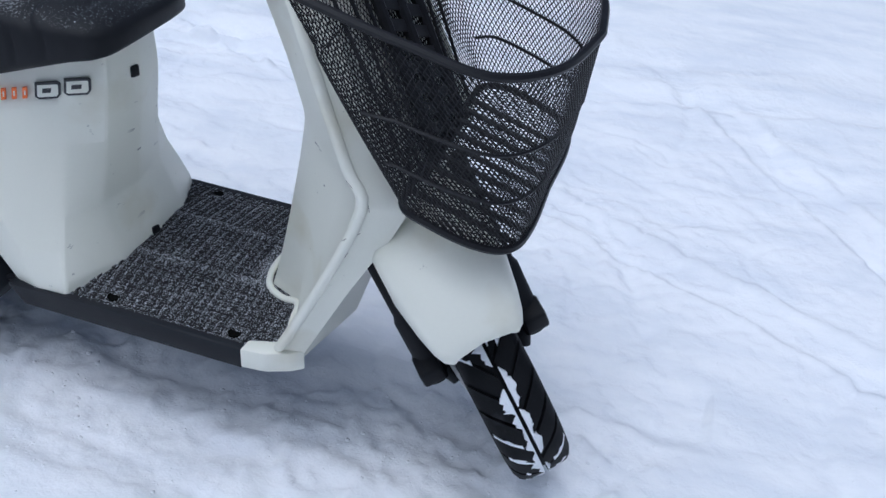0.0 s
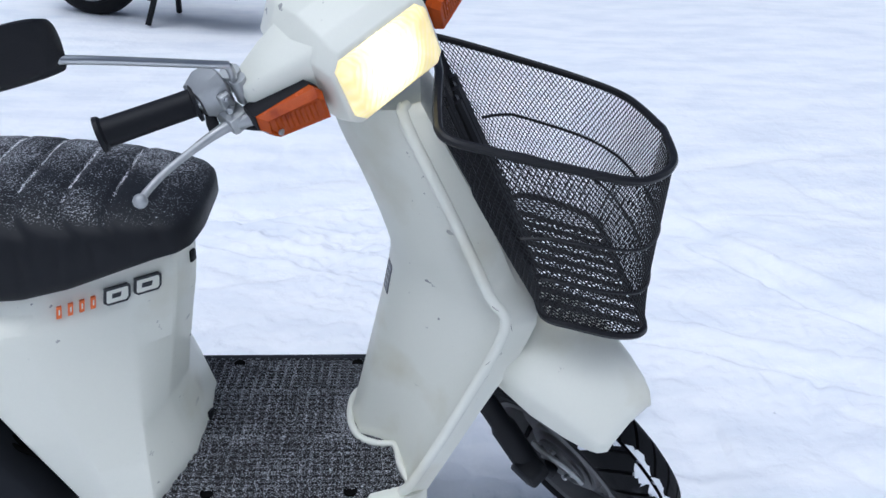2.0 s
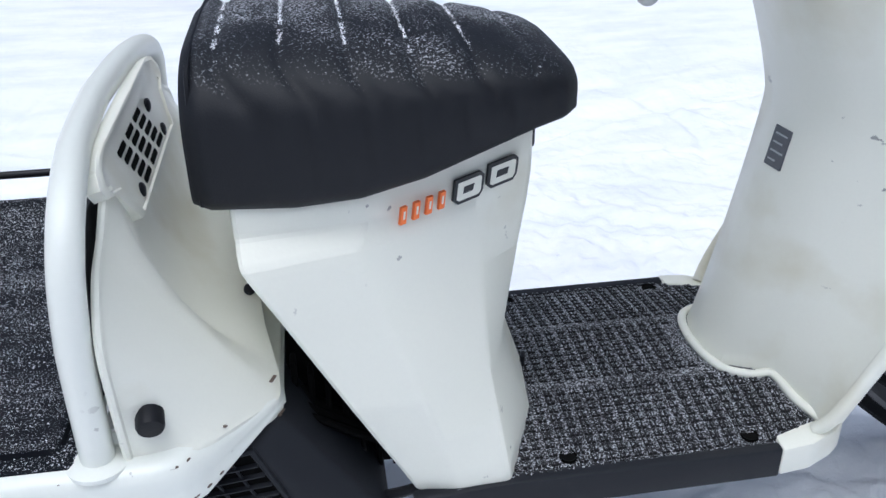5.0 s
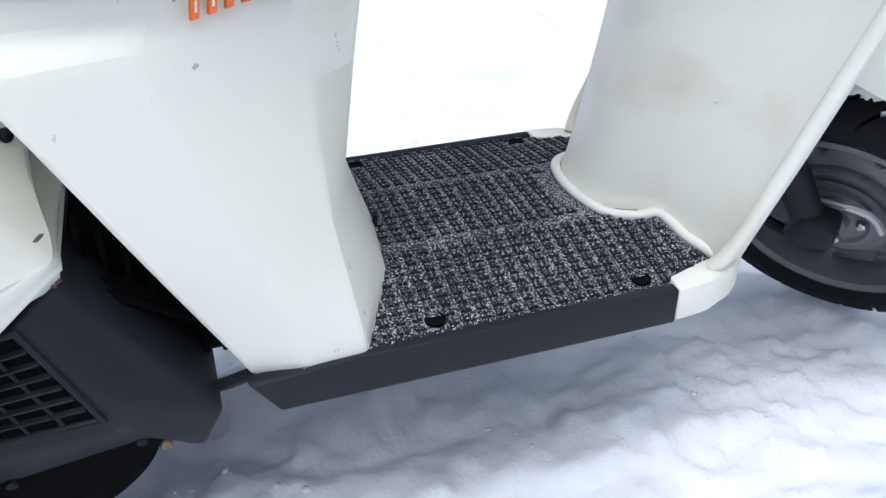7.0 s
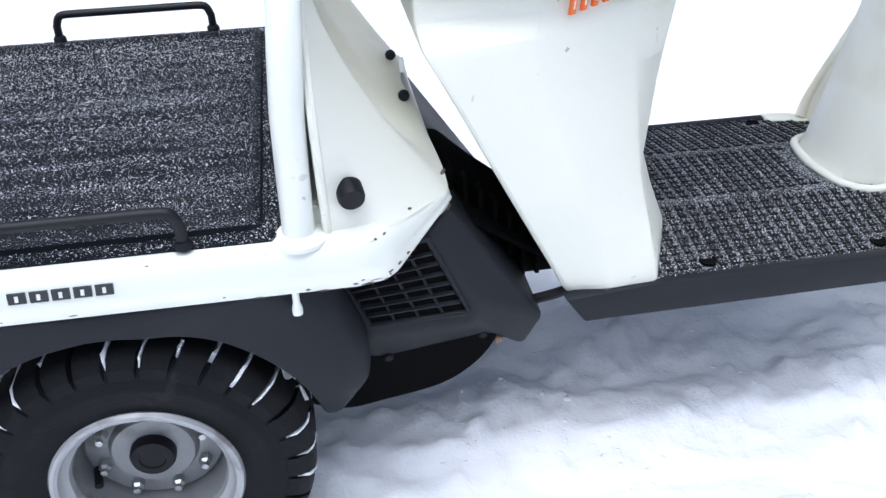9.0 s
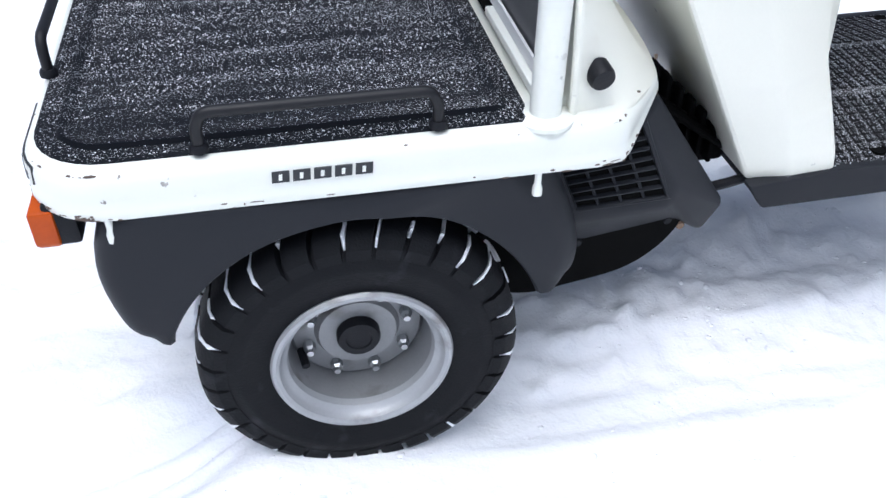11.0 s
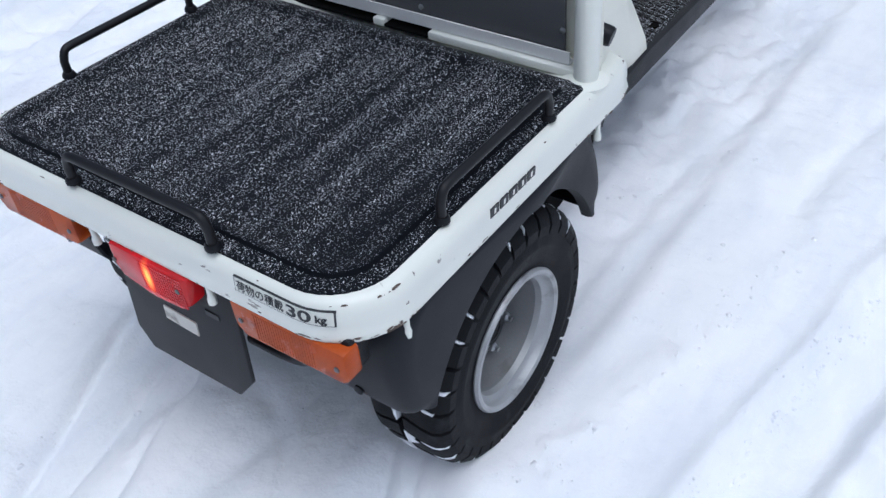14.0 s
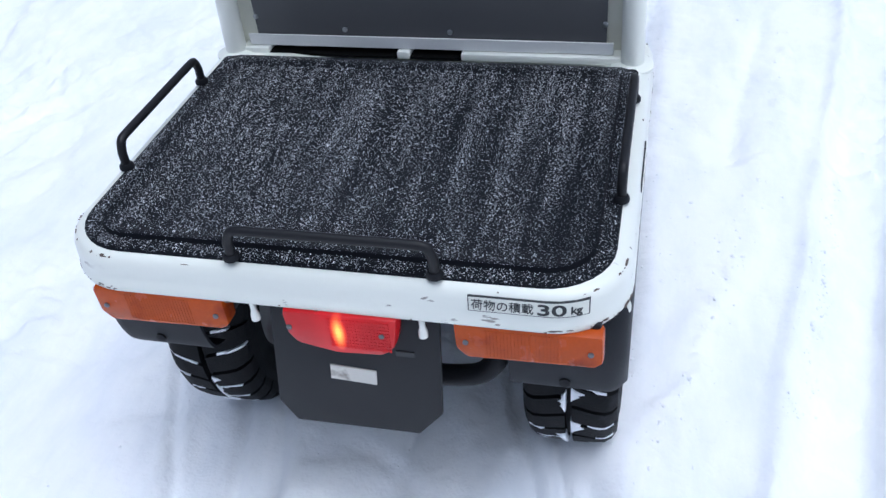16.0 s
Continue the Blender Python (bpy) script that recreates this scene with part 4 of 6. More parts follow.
    for k in range(nuts):
        a = 2 * math.pi * k / nuts + 0.3
        bm = B()
        lathe(bm, [(0.0068, 0.004), (0.0068, -0.006), (0.0042, -0.009), (0.0040, -0.013), (0.001, -0.013)], 6)
        part("wheel_nut", bm, STEEL, w, "", 20, m @ T(rim_r * 0.62 * math.cos(a), dish - 0.004, rim_r * 0.62 * math.sin(a)))
    bm = B()
    tube(bm, [(-rim_r * 0.70, dish - 0.002, -rim_r * 0.25), (-rim_r * 0.66, dish - 0.024, -rim_r * 0.30)], 0.0045, 8)
    part("valve", bm, BLACK, w, "", 40, m)
    return w


WR, WZ = 0.169, 0.168
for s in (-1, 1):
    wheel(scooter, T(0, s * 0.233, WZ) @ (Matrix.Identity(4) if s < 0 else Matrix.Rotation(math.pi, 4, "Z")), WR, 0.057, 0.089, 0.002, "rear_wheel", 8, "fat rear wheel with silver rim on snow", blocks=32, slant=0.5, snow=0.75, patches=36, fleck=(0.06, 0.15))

# front wheel, fork and fender
FRONT = STEER @ T(AXLE_X - 0.018, 0, AXLE_Z + 0.031)
wheel(scooter, FRONT, 0.192, 0.049, 0.135, -0.01, "front_wheel", 0, "front wheel turned to full lock", False, 26, 1.3, DARKRIM, 0.6, 120, 9, 0.0025, (0.08, 0.3))


def front_end():
    bm = B()
    rings = []
    keys = ((1.09, 0.070, 0.570, 0.53), (1.158, 0.086, 0.574, 0.508), (1.22, 0.084, 0.566, 0.492), (1.275, 0.074, 0.540, 0.480), (1.305, 0.066, 0.518, 0.474), (1.322, 0.058, 0.503, 0.472), (1.331, 0.048, 0.494, 0.474))
    for x, hw, zt, zs in keys:
        rings.append([(x, y, z) for y, z in ((-hw, zs), (-hw * 0.97, zt - (zt - zs) * 0.35), (-hw * 0.86, zt - 0.008), (-hw * 0.6, zt), (0, zt + 0.002), (hw * 0.6, zt), (hw * 0.86, zt - 0.008), (hw * 0.97, zt - (zt - zs) * 0.35), (hw, zs),
                                            (hw - 0.004, zs), (hw * 0.8, zt - 0.014), (0, zt - 0.004), (-hw * 0.8, zt - 0.014), (-hw + 0.004, zs))])
    loft(bm, rings)
    part("front_fender", bm, WHITE, scooter, "white plastic front fender", 50, STEER)
    u = Vector((-math.sin(RAKE), 0, math.cos(RAKE)))
    for s in (-1, 1):
        bm = B()
        a = Vector((1.200, s * 0.086, 0.262))
        tube(bm, [a - u * 0.02, a + u * 0.10, a + u * 0.11, a + u * 0.30], lambda t: 0.021 if t < 0.5 else 0.017, 14)
        fork = part("fork_leg", bm, BLACK, scooter, "black fork leg", 40, STEER)
        bm = B()
        prism(bm, [(1.172, 0.258), (1.215, 0.250), (1.232, 0.264), (1.226, 0.296), (1.186, 0.298)], "y", s * 0.072, s * 0.110, 0.006)
        part("link_block", bm, BLACK, fork, "", 40, STEER)
        bm = B()
        tube(bm, [(1.205, s * 0.07, 0.25), (AXLE_X - 0.018, s * 0.058, AXLE_Z + 0.031)], 0.013, 10)
        part("link_arm", bm, BLACK, fork, "", 40, STEER)
    bm = B()
    lathe(bm, [(0.070, -0.030), (0.074, -0.024), (0.074, 0.034), (0.02, 0.04), (0.02, -0.036), (0.062, -0.034)], 32)
    drum = part("brake_drum", bm, DARKRIM, scooter, "grimy alloy brake drum, darkened for shade", 40, FRONT)
    bm = B()
    lathe(bm, [(0.050, -0.034), (0.050, -0.040), (0.044, -0.042), (0.040, -0.038), (0.020, -0.040), (0.018, -0.050), (0.002, -0.052)], 28)
    part("hub", bm, DARKRIM, drum, "grimy alloy hub, darkened for shade", 40, FRONT)
    bm = B()
    tube(bm, smooth_path([(-0.05, -0.048, 0.02), (-0.02, -0.056, 0.045), (0.03, -0.052, 0.05), (0.055, -0.046, 0.02)], 4), 0.005, 8)
    part("brake_arm", bm, ALLOY, drum, "", 40, FRONT)
    bm = B()
    tube(bm, [(0.0, -0.055, 0.0), (-0.045, -0.060, -0.035), (-0.085, -0.060, -0.03)], 0.008, 8)
    part("torque_link", bm, BLACK, drum, "", 40, FRONT)
    for k in range(4):
        a = 0.4 + k * math.pi / 2
        bm = B()
        lathe(bm, [(0.0065, 0.004), (0.0065, -0.006), (0.004, -0.009), (0.001, -0.009)], 6)
        part("nut", bm, STEEL, drum, "", 20, FRONT @ T(0.034 * math.cos(a), -0.040, 0.034 * math.sin(a)))


front_end()


def handlebar():
    bm = B()
    secs = [(0.800, 0.045, 0.950, 1.000, 0.018), (0.815, 0.070, 0.930, 1.018, 0.02), (0.86, 0.086, 0.915, 1.032, 0.02), (0.905, 0.084, 0.910, 1.036, 0.018), (0.945, 0.080, 0.912, 1.026, 0.014), (0.962, 0.076, 0.918, 1.014, 0.012), (0.967, 0.073, 0.921, 1.011, 0.012)]
    rings = []
    for x, hw, z0, z1, b in secs:
        rings.append([(x + (0.965 - z) * 0.22, y, z) for y, z in ((-hw + b, z0), (hw - b, z0), (hw, z0 + b), (hw, z1 - b * 1.6), (hw - b * 1.6, z1), (-hw + b * 1.6, z1), (-hw, z1 - b * 1.6), (-hw, z0 + b))])
    loft(bm, rings)
    bmesh.ops.bevel(bm, geom=[e for e in bm.edges], offset=0.003, segments=2, profile=0.5, affect="EDGES")
    cowl = part("handlebar_cowl", bm, WHITE, scooter, "white handlebar cowl", 50, STEER)
    bm = B()
    rings = []
    for x, hw, z0, z1 in ((0.964, 0.069, 0.926, 1.006), (0.972, 0.068, 0.927, 1.005), (0.979, 0.058, 0.936, 0.996), (0.982, 0.03, 0.955, 0.978)):
        b = 0.010 if hw > 0.06 else 0.008
        rings.append([(x + (0.965 - z) * 0.22, y, z) for y, z in ((-hw + b, z0), (hw - b, z0), (hw, z0 + b), (hw, z1 - b), (hw - b, z1), (-hw + b, z1), (-hw, z1 - b), (-hw, z0 + b))])
    loft(bm, rings)
    part("headlight", bm, LAMP, scooter, "lit rectangular headlight, warm glow", 50, STEER)
    for s in (-1, 1):
        bm = B()
        rings = []
        for y, x0, x1, z0, z1 in ((0.06, 0.845, 0.94, 0.935, 1.018), (0.10, 0.85, 0.925, 0.942, 1.012), (0.150, 0.862, 0.905, 0.955, 1.002), (0.154, 0.868, 0.898, 0.962, 0.995)):
            b = 0.010
            rings.append([(x, s * y, z) for x, z in ((x0 + b, z0), (x1 - b, z0), (x1, z0 + b), (x1, z1 - b), (x1 - b, z1), (x0 + b, z1), (x0, z1 - b), (x0, z0 + b))])
        loft(bm, rings)
        part("cowl_arm", bm, WHITE, cowl, "", 50, STEER)
        bm = B()
        tube(bm, [(0.87, 0, 0.985), (0.868, s * 0.10, 0.985), (0.85, s * 0.19, 0.984), (0.81, s * 0.285, 0.987)], 0.011, 12)
        bar = part("handlebar", bm, STEEL, scooter, "", 40, STEER)
        bm = B()
        P0, P1 = Vector((0.847, s * 0.192, 0.982)), Vector((0.803, s * 0.300, 0.988))
        f = (0, 0.035, 0.05, 0.35, 0.65, 0.93, 0.955, 1)
        rad = (0.0235, 0.0235, 0.0165, 0.0165, 0.0168, 0.0172, 0.021, 0.0215)
        d = (P1 - P0)
        ref = d.orthogonal().normalized()
        side = d.normalized().cross(ref)
        rr = [[P0.lerp(P1, t) + (ref * math.cos(2 * math.pi * k / 20) + side * math.sin(2 * math.pi * k / 20)) * q for k in range(20)] for t, q in zip(f, rad)]
        loft(bm, rr)
        part("grip", bm, BLACK, bar, "black rubber grip", 40, STEER)
        bm = B()
        rings = []
        for y, x0, x1, z0, z1 in ((0.160, 0.846, 0.876, 0.968, 1.014), (0.164, 0.838, 0.880, 0.962, 1.019), (0.180, 0.830, 0.878, 0.960, 1.014), (0.194, 0.828, 0.868, 0.964, 1.004)):
            b = 0.009
            rings.append([(x, s * y, z) for x, z in ((x0 + b, z0), (x1 - b, z0), (x1, z0 + b), (x1, z1 - b), (x1 - b, z1), (x0 + b, z1), (x0, z1 - b), (x0, z0 + b))])
        loft(bm, rings)
        part("switch_housing", bm, ALLOY, bar, "dull alloy brake and switch housing", 40, STEER)
        bm = B()
        box(bm, (0.862, min(s * 0.158, s * 0.186), 0.950), (0.900, max(s * 0.158, s * 0.186), 0.974), 0.005)
        part("lever_clamp", bm, ALLOY, bar, "", 40, STEER)
        bm = B()
        tube(bm, [(0.872, s * 0.150, 1.000), (0.872, s * 0.150, 1.012)], 0.012, 12)
        part("mirror_boss", bm, ALLOY, bar, "", 40, STEER)
        bm = B()
        tube(bm, [(0.884, s * 0.150, 0.975), (0.884, s * 0.150, 1.008)], 0.010, 12)
        part("mirror_socket", bm, ALLOY, bar, "", 40, STEER)
        bm = B()
        box(bm, (0.876, min(s * 0.166, s * 0.180), 0.976), (0.888, max(s * 0.166, s * 0.180), 1.000), 0.003)
        part("perch_clamp", bm, ALLOY, bar, "", 40, STEER)
        for zz in (0.982, 0.995):
            bm = B()
            lathe(bm, [(0.0036, 0.001), (0.0036, -0.0025), (0.0012, -0.003)], 10)
            part("screw", bm, STEEL, bar, "", 40, STEER @ T(0.888, s * 0.173, zz) @ Matrix.Rotation(radians(90), 4, "Z"))
        bm = B()
        tube(bm, [(0.862, s * 0.190, 0.970), (0.860, s * 0.192, 0.955), (0.859, s * 0.193, 0.938)], lambda t: 0.0058 if t < 0.5 else 0.0075, 10)
        part("switch_knob", bm, BLACK, bar, "", 40, STEER)
        bm = B()
        lathe(bm, [(0.004, 0), (0.004, -0.003), (0.001, -0.003)], 10)
        part("screw", bm, STEEL, bar, "", 40, STEER @ T(0.894, s * 0.178, 0.985) @ Matrix.Rotation(radians(90), 4, "Z"))
        bm = B()
        pts = smooth_path([(0.905, s * 0.150, 0.962), (0.897, s * 0.168, 0.962), (0.889, s * 0.184, 0.962), (0.8860, s * 0.207, 0.962), (0.8858, s * 0.240, 0.962), (0.8885, s * 0.272, 0.963), (0.896, s * 0.298, 0.965), (0.9045, s * 0.316, 0.967)], 5)
        tube(bm, pts, lambda t: 0.0105 - 0.0060 * min(1, t * 1.7), 10)
        bmesh.ops.create_uvsphere(bm, u_segments=12, v_segments=8, radius=0.0085, matrix=T(0.906, s * 0.318, 0.967))
        part("brake_lever", bm, ALLOY, bar, "bare alloy brake lever with ball end", 40, STEER)
        bm = B()
        tube(bm, smooth_path([(0.868, s * 0.175, 0.958), (0.872, s * 0.165, 0.935), (0.90, s * 0.135, 0.928), (0.91, s * 0.08, 0.93)], 5), 0.0045, 8)
        part("brake_cable", bm, BLACK, bar, "black rubber-booted cable", 40, STEER)
        # turn signal: dark back and a faceted amber lens with fluting inside the rim
        rim = [(0.087, 0.944), (0.155, 0.946), (0.1645, 0.961), (0.163, 0.981), (0.094, 0.986), (0.087, 0.977)]

        def ring(x0, slope, k, dz=0.0):
            return [(x0 - slope * (0.125 + (y - 0.125) * k - 0.088), s * (0.125 + (y - 0.125) * k), 0.9645 + (z - 0.9645) * k + dz) for y, z in rim]
        bm = B()
        loft(bm, [ring(0.905, 0.1, 0.98), ring(0.934, 0.20, 1.03), ring(0.940, 0.22, 1.03)])
        sig = part("turn_signal", bm, BLACK, scooter, "front turn signal with amber lens", 40, STEER)
        bm = B()
        loft(bm, [ring(0.939, 0.22, 1.0), ring(0.950, 0.32, 1.0), ring(0.9615, 0.37, 0.86, -0.002), ring(0.9625, 0.37, 0.82, -0.002), ring(0.9600, 0.37, 0.76, -0.002)])
        part("lens", bm, ORANGE, sig, "amber lens", 25, STEER)
        for k in range(9):
            y = 0.101 + 0.0055 * k
            x = 0.9605 - 0.37 * (y - 0.088)
            bm = B()
            loft(bm, [[(x - 0.37 * d + e, s * (y + d), z) for d, e in ((0, -0.001), (0.0012, 0.0012), (0.0028, 0.0012), (0.0040, -0.001))] for z in (0.952, 0.974)])
            part("flute", bm, ORANGE, sig, "", 20, STEER)
        bm = B()
        lathe(bm, [(0.0040, 0.001), (0.0040, -0.0015), (0.0015, -0.002)], 12)
        part("screw", bm, STEEL, sig, "", 40, STEER @ T(0.9395, s * 0.148, 0.9535) @ Matrix.Rotation(radians(90 - 20 * s), 4, "Z"))
    # mirror on the right bar
    bm = B()
    tube(bm, smooth_path([(0.872, -0.152, 0.995), (0.884, -0.153, 1.012), (0.886, -0.154, 1.030), (0.885, -0.165, 1.040), (0.878, -0.27, 1.122), (0.873, -0.310, 1.150)], 5), 0.0048, 10)
    mirror = part("mirror", bm, STEEL, scooter, "rear-view mirror on a steel stalk", 40, STEER)
    bm = B()
    corners = [Vector(p) for p in ((0.495, -0.352, 0.950), (0.495, -0.360, 0.988), (0.504, -0.358, 0.999), (0.578, -0.335, 1.018), (0.588, -0.328, 1.010), (0.587, -0.310, 0.966), (0.579, -0.305, 0.955), (0.505, -0.347, 0.941))]
    mid = sum(corners, Vector()) / 8
    for turn in range(3):
        corners = [a.lerp(b, f) for a, b in zip(corners, corners[1:] + corners[:1]) for f in (0.25, 0.75)]
    corners = [mid + (c - mid) * 1.02 for c in corners]
    back = Vector((0.25, 0.93, -0.25)).normalized()
    rings = [[mid + (c - mid) * 0.90 - back * 0.020 for c in corners], [mid + (c - mid) * 0.99 - back * 0.012 for c in corners], [mid + (c - mid) * 1.0 for c in corners], [mid + (c - mid) * 0.97 + back * 0.004 for c in corners]]
    loft(bm, rings)
    part("mirror_housing", bm, BLACK, mirror, "black plastic mirror housing", 45)


handlebar()


def basket():
    rim = smooth_path([(0.962, -0.06, 0.888), (0.955, -0.17, 0.872), (0.962, -0.222, 0.860), (1.02, -0.228, 0.845), (1.11, -0.222, 0.822), (1.20, -0.205, 0.800), (1.262, -0.13, 0.793), (1.285, 0, 0.79)], 8)
    low = smooth_path([(1.098, -0.06, 0.602), (1.098, -0.15, 0.600), (1.105, -0.188, 0.596), (1.14, -0.203, 0.592), (1.20, -0.200, 0.575), (1.242, -0.174, 0.564), (1.254, -0.11, 0.559), (1.252, 0, 0.558)], 8)
    rim = rim + [Vector((p.x, -p.y, p.z)) for p in reversed(rim[:-1])]
    low = low + [Vector((p.x, -p.y, p.z)) for p in reversed(low[:-1])]

    def resample(P, n):
        P = P + [P[0]]
        L = [0.0]
        for a, b in zip(P, P[1:]):
            L.append(L[-1] + (b - a).length)
        out, j = [], 0
        for i in range(n):
            t = L[-1] * i / n
            while L[j + 1] < t:
                j += 1
            out.append(P[j].lerp(P[j + 1], (t - L[j]) / max(1e-9, L[j + 1] - L[j])))
        return out
    N, H = 170, 46
    R, Lo = resample(rim, N), resample(low, N)
    bm = B()
    tube(bm, R, 0.0058, 8, True)
    top = part("basket", bm, WIRE, scooter, "black wire mesh front basket", 40)
    verts, faces = [], []

    def strut(a, b, w, n=None):
        d = (b - a).normalized()
        n = n or Vector((a.x - 1.12, a.y, 0.15)).normalized()
        s = d.cross(n).normalized() * w
        k = len(verts)
        verts.extend([a - s, a + s, b + s, b - s, a + n * 0.0012, b + n * 0.0012])
        faces.extend([(k, k + 1, k + 2, k + 3), (k, k + 3, k + 5, k + 4), (k + 1, k + 4, k + 5, k + 2)])

    def wall(u, v):
        i = int(math.floor(u))
        f = u - i
        p = R[i % N].lerp(Lo[i % N], v)
        if f > 1e-6:
            p = p.lerp(R[(i + 1) % N].lerp(Lo[(i + 1) % N], v), f)
        out = Vector((p.x - 1.12, p.y, 0))
        return p + out.normalized() * (0.005 * math.sin(math.pi * v) if p.x > 1.0 else 0)
    for j in range(H):
        for i in range(N):
            if j % 2:
                a, b, c = wall(i + 0.5, j / H), wall(i, (j + 1) / H), wall(i + 1, (j + 1) / H)
            else:
                a, b, c = wall(i, j / H), wall(i - 0.5, (j + 1) / H), wall(i + 0.5, (j + 1) / H)
            strut(a, b, 0.00085)
            strut(a, c, 0.00085)
    # floor of the basket: coarse mesh clipped to the bottom ring
    def inside(x, y):
        c = False
        for p, q in zip(Lo, Lo[1:] + Lo[:1]):
            if (p.y > y) != (q.y > y) and x < (q.x - p.x) * (y - p.y) / (q.y - p.y) + p.x:
                c = not c
        return c

    def floor_z(x):
        return 0.604 - (x - 1.10) * 0.296
    up = Vector((0, 0, 1))
    for j in range(26):
        for i in range(44):
            x, y = 1.10 + 0.0072 * j, -0.2 + 0.0092 * (i + 0.5 * (j % 2))
            for dy in (-0.0046, 0.0046):
                if inside(x, y) and inside(x + 0.0072, y + dy):
                    strut(Vector((x, y, floor_z(x))), Vector((x + 0.0072, y + dy, floor_z(x + 0.0072))), 0.0011, up)
    me = bpy.data.meshes.new("wire_mesh")
    me.from_pydata([tuple(v) for v in verts], [], faces)
    me.materials.append(WIRE)
    ob = tagged(new("wire_mesh", me), "", kind="stuff")
    ob.parent = top
    bm = B()
    tube(bm, [wall(i, 1.0) for i in range(N)], 0.0052, 6, True)
    part("bottom_wire", bm, WIRE, top)
    front = [i for i in range(N) if R[i].x > 1.0]
    for v, r in ((0.42, 0.0025), (0.70, 0.0025)):
        bm = B()
        tube(bm, [wall(i, v + 0.10 * max(0, (1.10 - wall(i, v).x) / 0.1)) for i in front], r, 6)
        part("hoop_wire", bm, WIRE, top)
    for k in range(9):
        y = -0.155 + 0.0345 * k
        x1 = 1.10
        while inside(x1 + 0.004, y):
            x1 += 0.004
        bm = B()
        tube(bm, [(1.102, y, floor_z(1.102) - 0.001), (x1, y * 0.98, floor_z(x1) - 0.001)], 0.0042, 6)
        part("floor_wire", bm, WIRE, top)
    for y in (-0.15, -0.11, -0.075, 0.075, 0.11, 0.15):
        bm = B()
        tube(bm, [(0.968, y, 0.872), (1.094, y * 0.85, 0.60)], 0.0026, 6)
        part("back_wire", bm, WIRE, top)
    a, b = Vector((0.985, 0, 0.845)), Vector((1.100, 0, 0.607))
    d = (b - a)
    # pressed steel back plate: three uprights, joined by slanting webs with open slots between them
    across, face = Vector((0, 1, 0)), Vector((0.003, 0, 0.0015))
    for k in range(9):
        for side in (-1, 1):
            bm = B()
            p, q = a + d * (k / 9), a + d * ((k + 0.58) / 9)
            tilt = d * (0.035 * side)
            vs = [p + across * (side * 0.006) - tilt, p + across * (side * 0.052) + tilt, q + across * (side * 0.052) + tilt, q + across * (side * 0.006) - tilt]
            loft(bm, [vs, [v + face for v in vs]])
            part("plate_web", bm, WIRE, top, "", 0)
    bm = B()
    box(bm, (1.088, -0.110, 0.588), (1.108, 0.110, 0.592), 0.001)
    part("bracket_plate", bm, WIRE, top, "", 0)
    for y, r in ((-0.056, 0.008), (0.0, 0.009), (0.056, 0.008)):
        bm = B()
        tube(bm, [a + Vector((0.001, y, 0.001)), b + Vector((0.001, y, 0.001))], r, 8)
        part("plate_bar", bm, WIRE, top)


basket()


# ---- rear cargo part ----
def rounded_outline(x0, x1, hy, r_rear, r_front, n=8):
    pts = []
    for cx, cy, a0, r in ((x0 + r_rear, -hy + r_rear, 180, r_rear), (x1 - r_front, -hy + r_front, 270, r_front), (x1 - r_front, hy - r_front, 0, r_front), (x0 + r_rear, hy - r_rear, 90, r_rear)):
        for k in range(n + 1):
            a = radians(a0 + 90 * k / n)
            pts.append((cx + r * math.cos(a), cy + r * math.sin(a)))
    return pts


